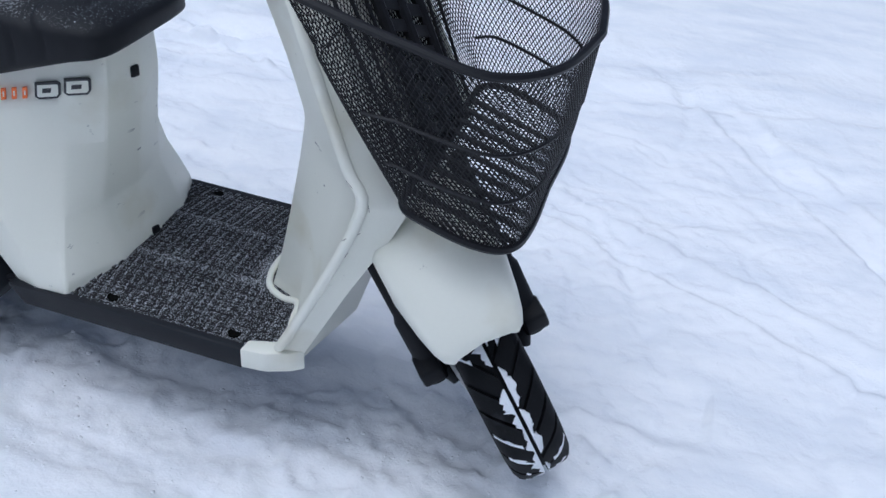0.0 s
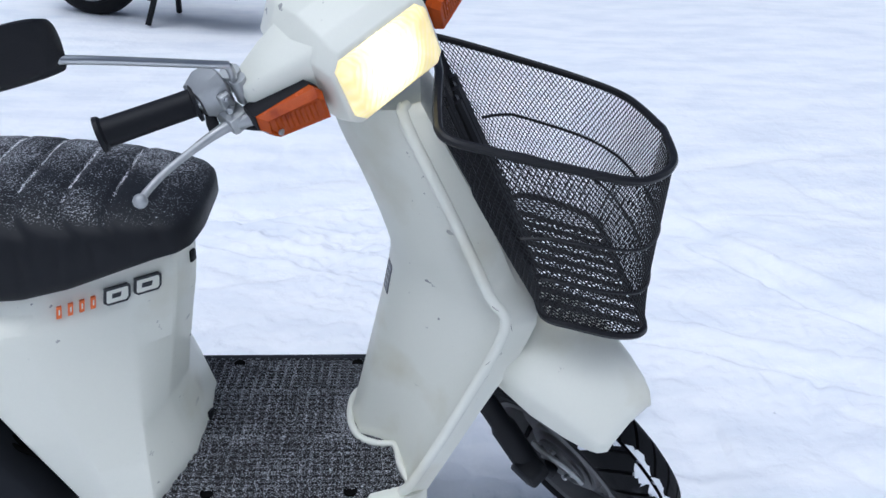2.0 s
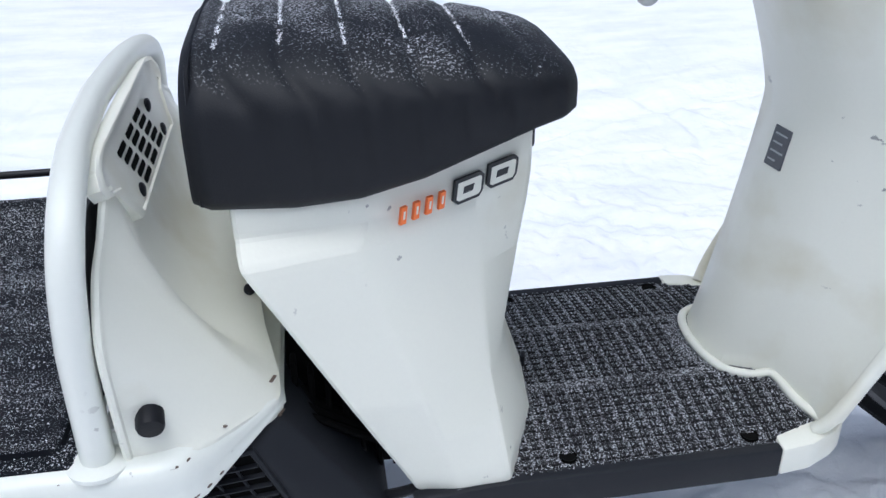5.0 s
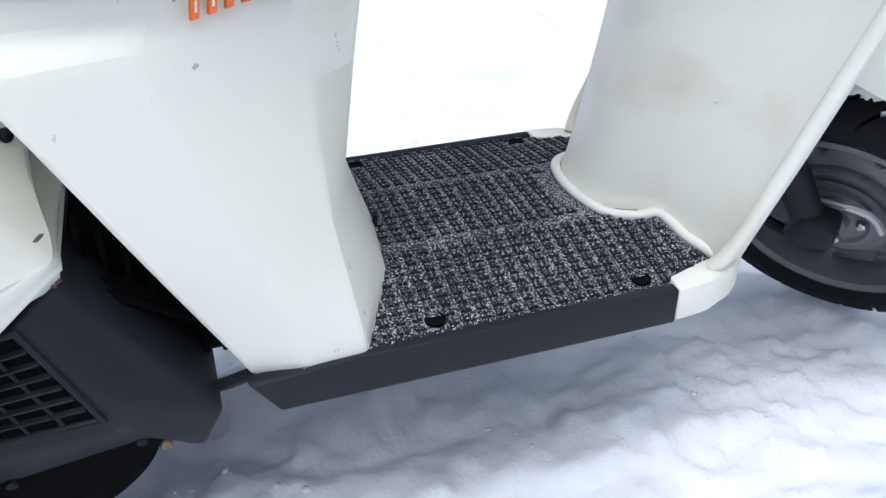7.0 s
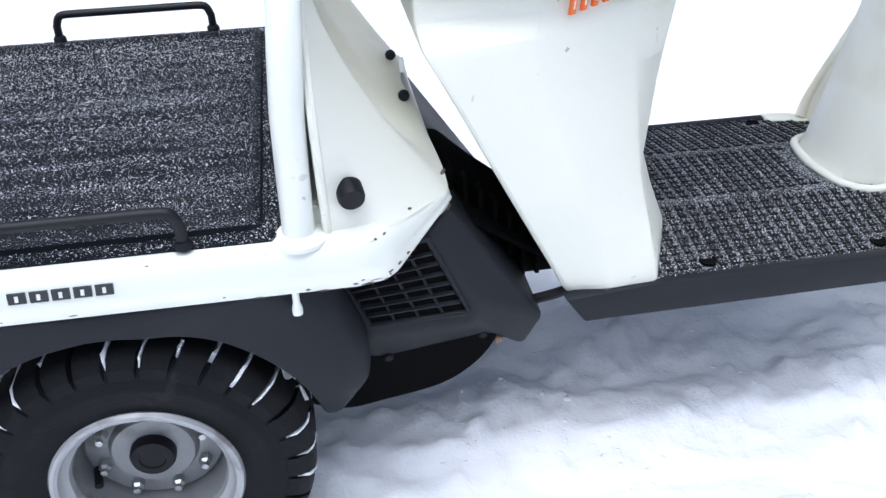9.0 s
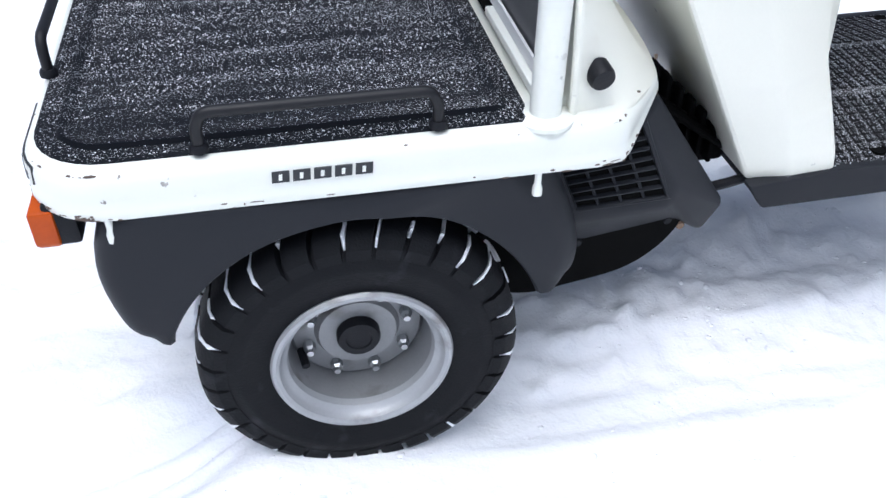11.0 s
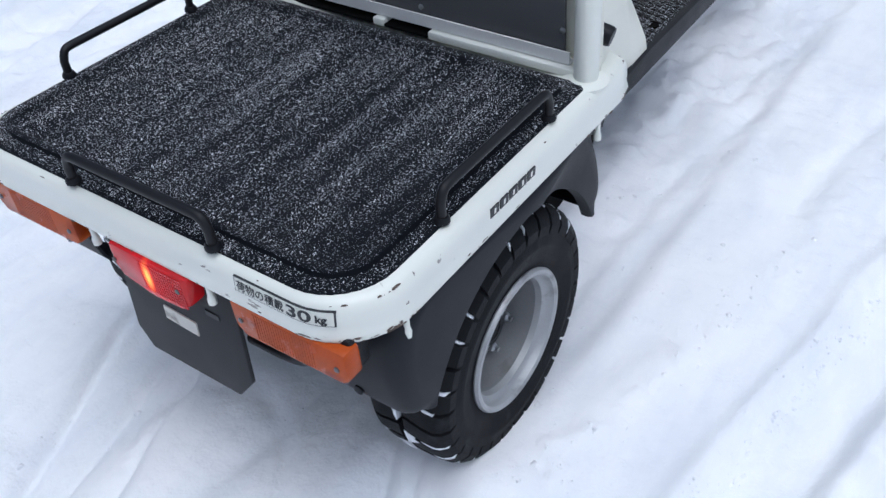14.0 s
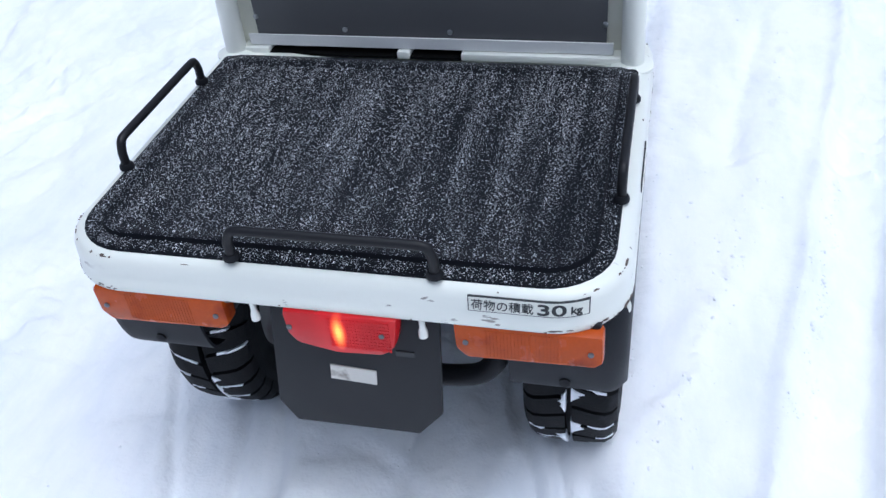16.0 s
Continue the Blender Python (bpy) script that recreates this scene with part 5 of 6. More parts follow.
def deck():
    def outline(g, front=0.0):
        """Plan of the tray: round at the rear, cut corners at the front."""
        pts = []
        r = 0.075 + g
        hy, x0 = 0.297 + g, -0.273 - g
        right = [(x0 + r + r * math.cos(radians(180 + 90 * k / 8)), -hy + r + r * math.sin(radians(180 + 90 * k / 8))) for k in range(9)]
        right += [(-0.05, -hy), (0.10, -hy), (0.225, -hy), (0.250 + g * 0.5, -hy + 0.006), (0.262 + g, -hy + 0.022), (0.322 + g, -0.190), (0.330 + g, -0.172), (0.328 + g, -0.15)]
        return right + [(x, -y) for x, y in reversed(right)]
    bm = B()
    levels = [(0.398, -0.02), (0.3895, -0.006), (0.3875, -0.0015), (0.3882, 0.0010), (0.392, 0.0020), (0.397, 0.0012), (0.402, -0.0004), (0.408, 0.0), (0.420, -0.0008), (0.427, -0.003), (0.4315, -0.008), (0.4335, -0.016)]
    loft(bm, [[(x, y, 0.4335 - (0.4335 - z) * (1 - 0.70 * min(1, max(0, x - 0.262) / 0.06)) - max(0, x - 0.25) * 0.30) for x, y in outline(g)] for z, g in levels])
    tray = part("cargo_deck", bm, PAINT, scooter, "white enamelled cargo deck with chipped edges", 50)
    bm = B()
    rings = []
    for z, g in ((0.428, 0.0), (0.434, 0.0), (0.436, -0.002), (0.436, -0.018), (0.4405, -0.020), (0.4405, -0.027), (0.436, -0.030)):
        rings.append([(x, y, z) for x, y in rounded_outline(-0.262 - g, 0.165 + g, 0.281 + g, 0.065 + g, 0.012)])
    loft(bm, rings)
    mat = part("deck_mat", bm, MAT, scooter, "black rubber deck mat dusted with snow", 60)
    # loose grains of snow, thicker in streaks along the mat
    rng = random.Random(17)
    verts, faces = [], []
    while len(verts) < 4 * 22000:
        x, y = rng.uniform(-0.258, 0.160), rng.uniform(-0.277, 0.277)
        if x < -0.20 and abs(y) > 0.215 and math.hypot(x + 0.20, abs(y) - 0.215) > 0.060:
            continue
        streak = noise.noise(Vector((x * 3, y * 42, 2))) * 0.5 + noise.noise(Vector((x * 12, y * 90, 5))) * 0.35
        if rng.random() > 0.44 + 0.95 * streak + 0.45 * y:
            continue
        inner = abs(y) < 0.251 and -0.232 < x < 0.135
        z = 0.4364 if not inner else 0.4362
        r = 0.00022 + min(0.0009, rng.expovariate(1 / 0.00026))
        a, i = rng.uniform(0, 6.28), len(verts)
        verts.extend([(x + r * math.cos(a + t), y + r * math.sin(a + t) * 0.8, z) for t in (0, 2.1, 4.2)] + [(x, y, z + r * 0.9)])
        faces.extend([(i, i + 1, i + 3), (i + 1, i + 2, i + 3), (i + 2, i, i + 3)])
    me = bpy.data.meshes.new("snow_dusting")
    me.from_pydata(verts, [], faces)
    me.materials.append(SNOW)
    dusting = tagged(new("snow_dusting", me), "fine white snow grains on the mat", kind="stuff")
    dusting.parent = mat
    for xa, ya, xb, yb in ((-0.122, -0.279, 0.080, -0.279), (-0.122, 0.279, 0.080, 0.279), (-0.262, 0.088, -0.262, -0.118)):
        a, b = Vector((xa, ya, 0.434)), Vector((xb, yb, 0.434))
        up = Vector((0, 0, 0.038))
        d = (b - a).normalized() * 0.016
        bm = B()
        tube(bm, [a, a + up * 0.5] + smooth_path([a + up * 0.6, a + up * 0.95 + d * 0.4, a + up + d * 1.4], 4) + smooth_path([b + up - d * 1.4, b + up * 0.95 - d * 0.4, b + up * 0.6], 4) + [b + up * 0.5, b], 0.0052, 10)
        rail = part("side_rail", bm, WIRE, scooter, "low black tube rail on the deck")
        for p in (a, b):
            bm = B()
            lathe(bm, [(0.0085, 0), (0.0085, 0.004), (0.0065, 0.007), (0.001, 0.007)], 12)
            part("foot", bm, BLACK, rail, "", 40, T(p.x, p.y, 0.4365) @ Matrix.Rotation(radians(90), 4, "X"))
    for x, y in ((0.169, -0.295), (-0.205, -0.293), (-0.270, -0.102), (-0.270, 0.075), (0.169, 0.295), (-0.205, 0.293)):
        bm = B()
        tube(bm, [(x, y, 0.395), (x, y, 0.376), (x, y, 0.371), (x, y, 0.364)], lambda t: 0.0032 if t < 0.5 else 0.0048, 10)
        part("rope_hook", bm, PAINT, scooter, "white painted rope hook")
    # printed marks on the side of the tray: five dark blocks, each with a pale slit
    for k in range(5):
        bm = B()
        x = -0.0665 + 0.0177 * k
        prism(bm, [(x, 0.4085), (x + 0.0148, 0.4085), (x + 0.0156, 0.4190), (x + 0.0008, 0.4190)], "y", -0.2980, -0.2950)
        part("printed_block", bm, INK, tray, "dark printed block", 0)
        bm = B()
        prism(bm, [(x + 0.0058, 0.4108), (x + 0.0088, 0.4108), (x + 0.0094, 0.4167), (x + 0.0064, 0.4167)], "y", -0.2983, -0.2950)
        part("printed_gap", bm, PAINT, tray, "", 0)
    # chipped enamel along the lower and upper edges of the tray
    rng = random.Random(8)
    edge = outline(0.0019)
    upper = outline(-0.0045)
    bm = B()
    for n in range(170):
        low = rng.random() < 0.75
        loop = edge if low else upper
        k = rng.randrange(len(loop))
        a, b = Vector(loop[k]), Vector(loop[(k + 1) % len(loop)])
        if a.x > 0.20 and a.y > 0:
            continue
        c = a.lerp(b, rng.random())
        d = (b - a).normalized()
        out = Vector((d.y, -d.x))
        z = rng.uniform(0.3885, 0.3945) if low else rng.uniform(0.427, 0.430)
        L, H = min(0.009, 0.0008 + rng.expovariate(1 / 0.0018)), rng.uniform(0.0003, 0.0010)
        shape = [(-L, -H * 0.3), (-L * 0.4, -H), (L * 0.5, -H * 0.8), (L, H * 0.2), (L * 0.3, H), (-L * 0.6, H * 0.7)]
        rings = []
        for o in (-0.003, 0.0004):
            rings.append([(c.x + d.x * u + out.x * o, c.y + d.y * u + out.y * o, z + v) for u, v in shape])
        loft(bm, rings)
    tagged(part("chipped_enamel", bm, CHIP, tray, "dark chips in the enamel", 0), kind="stuff")
    # hoop and back panel: both lean back a little
    bm = B()
    pts = [(0.178, -0.272, 0.425), (0.179, -0.271, 0.50)] + [tuple(p) for p in smooth_path([(0.180, -0.270, 0.545), (0.184, -0.265, 0.595), (0.187, -0.252, 0.628), (0.187, -0.225, 0.650), (0.181, -0.170, 0.660), (0.175, -0.110, 0.663), (0.170, 0, 0.664)], 4)]
    pts = pts + [(x, -y, z) for x, y, z in reversed(pts[:-1])]
    tube(bm, pts, 0.0145, 14)
    hoop = part("hoop_frame", bm, PAINT, scooter, "white tubular hoop behind the seat")
    for s in (-1, 1):
        bm = B()
        lathe(bm, [(0.027, 0), (0.027, 0.004), (0.017, 0.008), (0.001, 0.008)], 20)
        part("base_flange", bm, PAINT, hoop, "", 40, T(0.178, s * 0.272, 0.429) @ Matrix.Rotation(radians(90), 4, "X"))
    bm = B()
    prism(bm, [(0.188, 0.452), (0.192, 0.452), (0.187, 0.622), (0.183, 0.622)], "y", -0.238, 0.238)
    panel = part("back_panel", bm, SHEET, scooter, "black sheet panel behind the seat", 0)
    bm = B()
    prism(bm, [(0.1835, 0.442), (0.195, 0.442), (0.195, 0.445), (0.1865, 0.445), (0.1852, 0.458), (0.1822, 0.458)], "y", -0.247, 0.250)
    part("bottom_angle", bm, ALUMINIUM, panel, "bare aluminium angle strip", 0)
    for y, z in ((-0.236, 0.482), (-0.035, 0.466), (0.11, 0.466), (0.236, 0.482)):
        bm = B()
        lathe(bm, [(0.0036, 0), (0.0036, -0.002), (0.001, -0.003)], 10)
        part("rivet", bm, STEEL, panel, "", 40, T(0.1885 - 0.028 * (z - 0.44), y, z) @ Matrix.Rotation(radians(-90), 4, "Z"))
    # solid near-black boxes put in for the shade of the gaps here
    for y0, y1 in ((0.225, 0.035), (0.022, -0.052)):
        bm = B()
        box(bm, (0.1770, y1, 0.4300), (0.200, y0, 0.4345), 0.0008)
        part("gap_shade_box", bm, RECESS_SHADE, panel, "near-black box painted as the shaded gap under the panel", 0)
    # white ledge of the tray under the panel, broken by the gaps
    for y0, y1 in ((0.262, 0.222), (0.038, 0.020), (-0.050, -0.262)):
        bm = B()
        box(bm, (0.1760, y1, 0.4300), (0.205, y0, 0.4405), 0.002)
        part("ledge", bm, PAINT, tray, "")
    # white moulded cover ahead of the hoop: flat flanks, a hollow for the seat's tail in the middle
    bm = B()
    back = smooth_path([(0.204, -0.274, 0.432), (0.202, -0.275, 0.50), (0.201, -0.270, 0.550), (0.201, -0.240, 0.588), (0.201, -0.200, 0.606), (0.203, -0.160, 0.632), (0.208, -0.140, 0.614), (0.204, -0.10, 0.606), (0.202, 0, 0.602)], 4)
    front = smooth_path([(0.250, -0.272, 0.430), (0.268, -0.254, 0.428), (0.290, -0.226, 0.422), (0.312, -0.195, 0.414), (0.324, -0.176, 0.411), (0.324, -0.156, 0.421), (0.319, -0.132, 0.434), (0.310, -0.088, 0.450), (0.301, 0, 0.459)], 4)
    rows = []
    for a, b in zip(back, front):
        row = []
        hollow = min(1.0, max(0.0, (0.172 - abs(b.y)) / 0.03))
        for k in range(11):
            t = k / 10
            p = a.lerp(b, t)
            sag = (0.006 + 0.022 * hollow) * math.sin(math.pi * t)
            row.append(p + Vector((-sag * 0.9, 0, -sag * 0.6)))
        lip = b + Vector((0.003, 0, -0.003))
        row += [lip, lip + Vector((0.001, 0, -0.02)), Vector((a.x, a.y, 0.41))]
        rows.append(row)
    rows = rows + [[Vector((p.x, -p.y, p.z)) for p in r] for r in reversed(rows[:-1])]
    loft(bm, rows)
    cover = part("rear_cover", bm, WHITE, scooter, "white plastic cover between seat and cargo deck", 38)
    for s in (-1, 1):
        bm = B()
        tube(bm, [(p.x - 0.001, -s * p.y, p.z) for p in back[:22]], 0.0042, 8)
        part("edge_bead", bm, WHITE, cover)
    # vent plate at the top, closing the hoop
    bm = B()
    e1 = Vector((0.0, 1, 0))
    pu, pl = Vector((0.195, 0, 0.660)), Vector((0.218, 0, 0.585))
    nv = (pl - pu).cross(e1).normalized()
    nv = nv if nv.x > 0 else -nv
    side = [(0.0, 0.130), (0.03, 0.150), (0.10, 0.170), (0.26, 0.182), (0.40, 0.176), (0.50, 0.150), (0.70, 0.140), (1.0, 0.122)]
    quad = [pu.lerp(pl, f) - e1 * w for f, w in side] + [pu.lerp(pl, f) + e1 * w for f, w in reversed(side)]
    mid = (pu + pl) / 2
    loft(bm, [[q - nv * 0.010 for q in quad], [q + nv * 0.002 for q in quad], [mid + (q - mid) * 0.975 + nv * 0.004 for q in quad], [mid + (q - mid) * 0.93 + nv * 0.0045 for q in quad], [mid + (q - mid) * 0.90 + nv * 0.002 for q in quad]])
    plate = part("vent_plate", bm, WHITE, scooter, "white vent plate with dark slots", 30)
    dv = (pl - pu).normalized()
    # thin near-black slabs on the plate paint the shade inside the slots
    for i in range(3):
        for j in range(5):
            c = pu.lerp(pl, 0.30 + 0.135 * j) + e1 * (-0.082 + 0.046 * i + 0.008 * j) + nv * 0.0022
            bm = B()
            vs = [c + e1 * a + dv * b for a, b in ((-0.016, -0.0010), (-0.0145, -0.0031), (0.016, -0.0031), (0.0172, 0.0010), (0.0155, 0.0031), (-0.0148, 0.0031))]
            loft(bm, [[v - nv * 0.003 for v in vs], [v + nv * 0.0008 for v in vs]])
            part("slot", bm, RECESS_SHADE, plate, "", 0)
    for c in ((0.2160, -0.086, 0.597), (0.2160, 0.075, 0.597), (0.207, 0.060, 0.631)):
        bm = B()
        bmesh.ops.create_uvsphere(bm, u_segments=12, v_segments=6, radius=0.008, matrix=Matrix.Translation(c) @ Matrix.Diagonal((0.5, 1, 1, 1)))
        part("bolt", bm, BLACK, plate)
    for s in (-1, 1):
        bm = B()
        lathe(bm, [(0.0122, 0.006), (0.0122, -0.008), (0.0108, -0.0115), (0.002, -0.012)], 20)
        part("knob", bm, BLACK, cover, "black plastic knob", 40, T(0.2255, s * 0.268, 0.468) @ (Matrix.Rotation(radians(8), 4, "Z") @ Matrix.Rotation(radians(14), 4, "X") if s < 0 else Matrix.Rotation(radians(172), 4, "Z") @ Matrix.Rotation(radians(14), 4, "X")))
    for y, x in ((-0.061, 0.300), (0.061, 0.300)):
        bm = B()
        bmesh.ops.create_uvsphere(bm, u_segments=10, v_segments=6, radius=0.0065, matrix=T(x, y, 0.4635))
        part("bolt", bm, BLACK, cover)


deck()


def rear_fenders():
    for s in (-1, 1):
        bm = B()
        y0 = s * 0.176
        outer = smooth_path([(-0.192, 0, 0.241), (-0.210, 0, 0.247), (-0.222, 0, 0.268), (-0.230, 0, 0.318), (-0.222, 0, 0.365), (-0.196, 0, 0.392), (-0.10, 0, 0.392), (0.0, 0, 0.392), (0.12, 0, 0.392), (0.184, 0, 0.389), (0.214, 0, 0.335), (0.230, 0, 0.288), (0.233, 0, 0.252), (0.224, 0, 0.234), (0.204, 0, 0.229)], 3)
        rings = []
        for k, o in enumerate(outer):
            a = radians(160 - 142 * k / (len(outer) - 1))
            ix, iz = max(-0.176, 0.190 * math.cos(a)), WZ + 0.010 + 0.180 * math.sin(a)
            y1 = s * (0.299 - 0.012 * min(1.0, max(0.0, (o.x - 0.10) / 0.11)))
            d = Vector((ix - o.x, 0, iz - o.z))
            wide = d.length
            d.normalize()
            r = min(0.024 + 0.024 * min(1.0, max(0.0, (o.x - 0.12) / 0.08)), wide * 0.75)
            ring = [(ix, y1 - s * 0.014, iz), (ix, y1 - s * 0.004, iz), (ix - d.x * 0.004, y1, iz - d.z * 0.004)]
            turns = [math.pi / 2 * q / 5 for q in range(6)]
            ring += [(o.x + d.x * r * (1 - math.sin(t)), y1 - s * r * (1 - math.cos(t)), o.z + d.z * r * (1 - math.sin(t))) for t in turns]
            ring += [(o.x, y0, o.z), (o.x + d.x * 0.004, y0, o.z + d.z * 0.004)]
            ri = r - 0.004
            ring += [(o.x + d.x * (r - ri * math.sin(t)), y1 - s * (r - ri * math.cos(t)), o.z + d.z * (r - ri * math.sin(t))) for t in reversed(turns)]
            rings.append(ring + [(ix - d.x * 0.006, y1 - s * 0.004, iz - d.z * 0.006), (ix - d.x * 0.004, y1 - s * 0.014, iz - d.z * 0.004)])
        loft(bm, rings)
        fender = part("rear_fender", bm, GREY, scooter, "charcoal plastic rear wheel fender", 40)
        bm = B()
        lathe(bm, [(0.006, 0), (0.006, -0.003), (0.002, -0.004)], 12)
        part("bolt", bm, BLACK, fender, "", 40, T(-0.2225, s * 0.235, 0.270) @ Matrix.Rotation(radians(-90), 4, "Z"))
    # engine cover with a grille on the right side
    bm = B()
    flank = [(0.195, 0.386), (0.300, 0.386), (0.350, 0.300), (0.349, 0.284), (0.342, 0.270), (0.240, 0.267), (0.205, 0.273)]
    shell = [(0.190, 0.391), (0.328, 0.391), (0.431, 0.242), (0.408, 0.203), (0.374, 0.226), (0.243, 0.206), (0.200, 0.222)]
    loft(bm, [[(x, -0.222, z) for x, z in flank], [(x, -0.188, z) for x, z in shell], [(x, 0.20, z) for x, z in shell]])
    bmesh.ops.bevel(bm, geom=[e for e in bm.edges], offset=0.006, segments=3, profile=0.5, affect="EDGES")
    case = part("engine_cover", bm, GREY, scooter, "charcoal engine cover with a cooling grille", 30)
    # grille: a near-black slab painted as the opening's shade, crossed by slim bars
    g0, g1, g2, g3 = Vector((0.238, 0, 0.289)), Vector((0.335, 0, 0.292)), Vector((0.297, 0, 0.380)), Vector((0.207, 0, 0.366))

    def on_grille(u, v):
        p = g0.lerp(g1, u).lerp(g3.lerp(g2, u), v)
        return p.x, p.z
    bm = B()
    prism(bm, [on_grille(u, v) for u, v in ((0, 0), (1, 0), (1, 1), (0, 1))], "y", -0.2190, -0.2232)
    part("grille", bm, RECESS_SHADE, case, "near-black slab painted as the shaded grille opening", 0)
    bm = B()
    tube(bm, [(x, -0.2235, z) for x, z in (on_grille(u, v) for u, v in ((-0.03, -0.04), (1.03, -0.04), (1.03, 1.03), (-0.03, 1.03)))], 0.0042, 8, True)
    part("grille_rim", bm, GREY, case)
    for k in range(1, 7):
        v = k / 7
        bm = B()
        xa, za = on_grille(0, v)
        xb, zb = on_grille(1, v)
        loft(bm, [[(x, y, z + dz) for y, dz in ((-0.2200, -0.0010), (-0.2272, -0.0024), (-0.2278, -0.0006), (-0.2200, 0.0016))] for x, z in ((xa, za), (xb, zb))])
        part("slat", bm, GREY, case, "", 0)
    for u in (0.24, 0.5, 0.76):
        bm = B()
        xa, za = on_grille(u, 0)
        xb, zb = on_grille(u, 1)
        tube(bm, [(xa, -0.2245, za), (xb, -0.2245, zb)], 0.0017, 6)
        part("upright", bm, GREY, case)
    # pale seam along the cover's lower edge
    bm = B()
    tube(bm, [(0.240, -0.190, 0.2075), (0.300, -0.190, 0.2165), (0.366, -0.190, 0.2265)], 0.0014, 6)
    part("seam", bm, ALLOY, case, "thin bare metal seam")
    for x, y, z, m in ((0.378, -0.190, 0.222, RUSTY), (0.360, -0.192, 0.233, BLACK), (0.255, -0.194, 0.218, BLACK)):
        bm = B()
        lathe(bm, [(0.0055, 0.004), (0.0055, -0.004), (0.004, -0.006), (0.001, -0.006)], 8)
        part("bolt", bm, m, case, "", 30, T(x, y, z))
    # engine case, joint and cables: the gap's shade is painted into their near-black colour
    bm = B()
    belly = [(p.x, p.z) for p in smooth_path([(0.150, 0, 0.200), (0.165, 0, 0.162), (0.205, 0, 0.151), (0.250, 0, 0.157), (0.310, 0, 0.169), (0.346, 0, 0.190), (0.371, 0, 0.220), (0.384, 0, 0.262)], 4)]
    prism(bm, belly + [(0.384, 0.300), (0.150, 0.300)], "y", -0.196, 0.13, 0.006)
    part("crankcase", bm, RECESS_SHADE, scooter, "black rounded engine case", 50)
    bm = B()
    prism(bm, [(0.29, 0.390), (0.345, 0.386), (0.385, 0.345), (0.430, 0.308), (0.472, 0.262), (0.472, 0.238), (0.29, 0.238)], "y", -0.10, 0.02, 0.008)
    joint = part("pivot_housing", bm, RECESS_SHADE, scooter, "black articulated joint under the seat")
    # ribbed rubber boot over the joint, its shade also put into the colour
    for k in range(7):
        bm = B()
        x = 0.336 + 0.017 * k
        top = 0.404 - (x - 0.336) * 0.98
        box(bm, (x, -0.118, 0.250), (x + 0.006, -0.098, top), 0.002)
        part("boot_rib", bm, RECESS_SHADE, joint)
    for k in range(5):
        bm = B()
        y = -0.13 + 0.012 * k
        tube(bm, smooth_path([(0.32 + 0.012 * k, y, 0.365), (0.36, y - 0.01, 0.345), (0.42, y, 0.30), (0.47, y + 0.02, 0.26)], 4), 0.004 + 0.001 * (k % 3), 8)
        part("cable", bm, RECESS_SHADE, joint)
    bm = B()
    tube(bm, smooth_path([(0.40, -0.15, 0.235), (0.44, -0.165, 0.252), (0.48, -0.165, 0.262)], 4), 0.006, 8)
    part("stay_rod", bm, BLACK, joint)
    # mud flap
    bm = B()
    prism(bm, [(0.062, 0.39), (-0.117, 0.39), (-0.108, 0.234), (-0.079, 0.197), (0.066, 0.195), (0.083, 0.226)], "x", -0.258, -0.252, 0.002)
    flap = part("mud_flap", bm, FLAP, scooter, "black rubber mud flap")
    bm = B()
    prism(bm, [(0.012, 0.275), (-0.039, 0.272), (-0.041, 0.293), (0.010, 0.296)], "x", -0.2595, -0.2575)
    part("white_sticker", bm, WORN, flap, "worn white sticker")
    bm = B()
    prism(bm, [(-0.066, 0.320), (-0.086, 0.320), (-0.086, 0.327), (-0.066, 0.327)], "x", -0.2595, -0.2575)
    part("flap_slot", bm, INK, flap)
    # rear lights
    for y0, y1 in ((-0.277, -0.133), (0.106, 0.256)):
        bm = B()
        box(bm, (-0.262, y0 + 0.004, 0.350), (-0.235, y1 - 0.004, 0.394), 0.004)
        sig = part("rear_turn_signal", bm, BLACK, scooter, "rear turn signal with amber lens")
        bm = B()
        poly = [(y0 + 0.001, 0.388), (y0, 0.354), (y0 + 0.008, 0.347), (y1 - 0.012, 0.344), (y1 - 0.001, 0.356), (y1, 0.388)]
        prism(bm, poly, "x", -0.274, -0.252, 0.004)
        part("lens", bm, ORANGE, sig, "amber lens")
        bm = B()
        for k in range(22):
            y = y0 + 0.040 + 0.0034 * k
            box(bm, (-0.2746, y, 0.3505), (-0.2735, y + 0.0018, 0.384))
        tagged(part("lens_ribs", bm, ORANGE, sig, "", 0), kind="stuff")
        for y in (y0 + 0.012, y1 - 0.012):
            bm = B()
            lathe(bm, [(0.0030, 0), (0.0030, -0.0015), (0.001, -0.002)], 10)
            part("screw", bm, DARKRIM, sig, "", 40, T(-0.274, y, 0.366) @ Matrix.Rotation(radians(-90), 4, "Z"))
    bm = B()
    prism(bm, [(-0.080, 0.388), (0.042, 0.388), (0.040, 0.357), (0.031, 0.343), (-0.012, 0.334), (-0.060, 0.337), (-0.074, 0.350)], "x", -0.279, -0.254, 0.006)
    tail = part("tail_light", bm, RED, scooter, "lit red tail light")
    for y in (0.035, -0.062):
        bm = B()
        lathe(bm, [(0.0030, 0), (0.0030, -0.0015), (0.001, -0.002)], 10)
        part("screw", bm, DARKRIM, tail, "", 40, T(-0.279, y, 0.367) @ Matrix.Rotation(radians(-90), 4, "Z"))
    bm = B()
    for k in range(17):
        y = -0.008 - 0.0038 * k
        for j in range(9):
            z = 0.3455 + 0.0044 * j
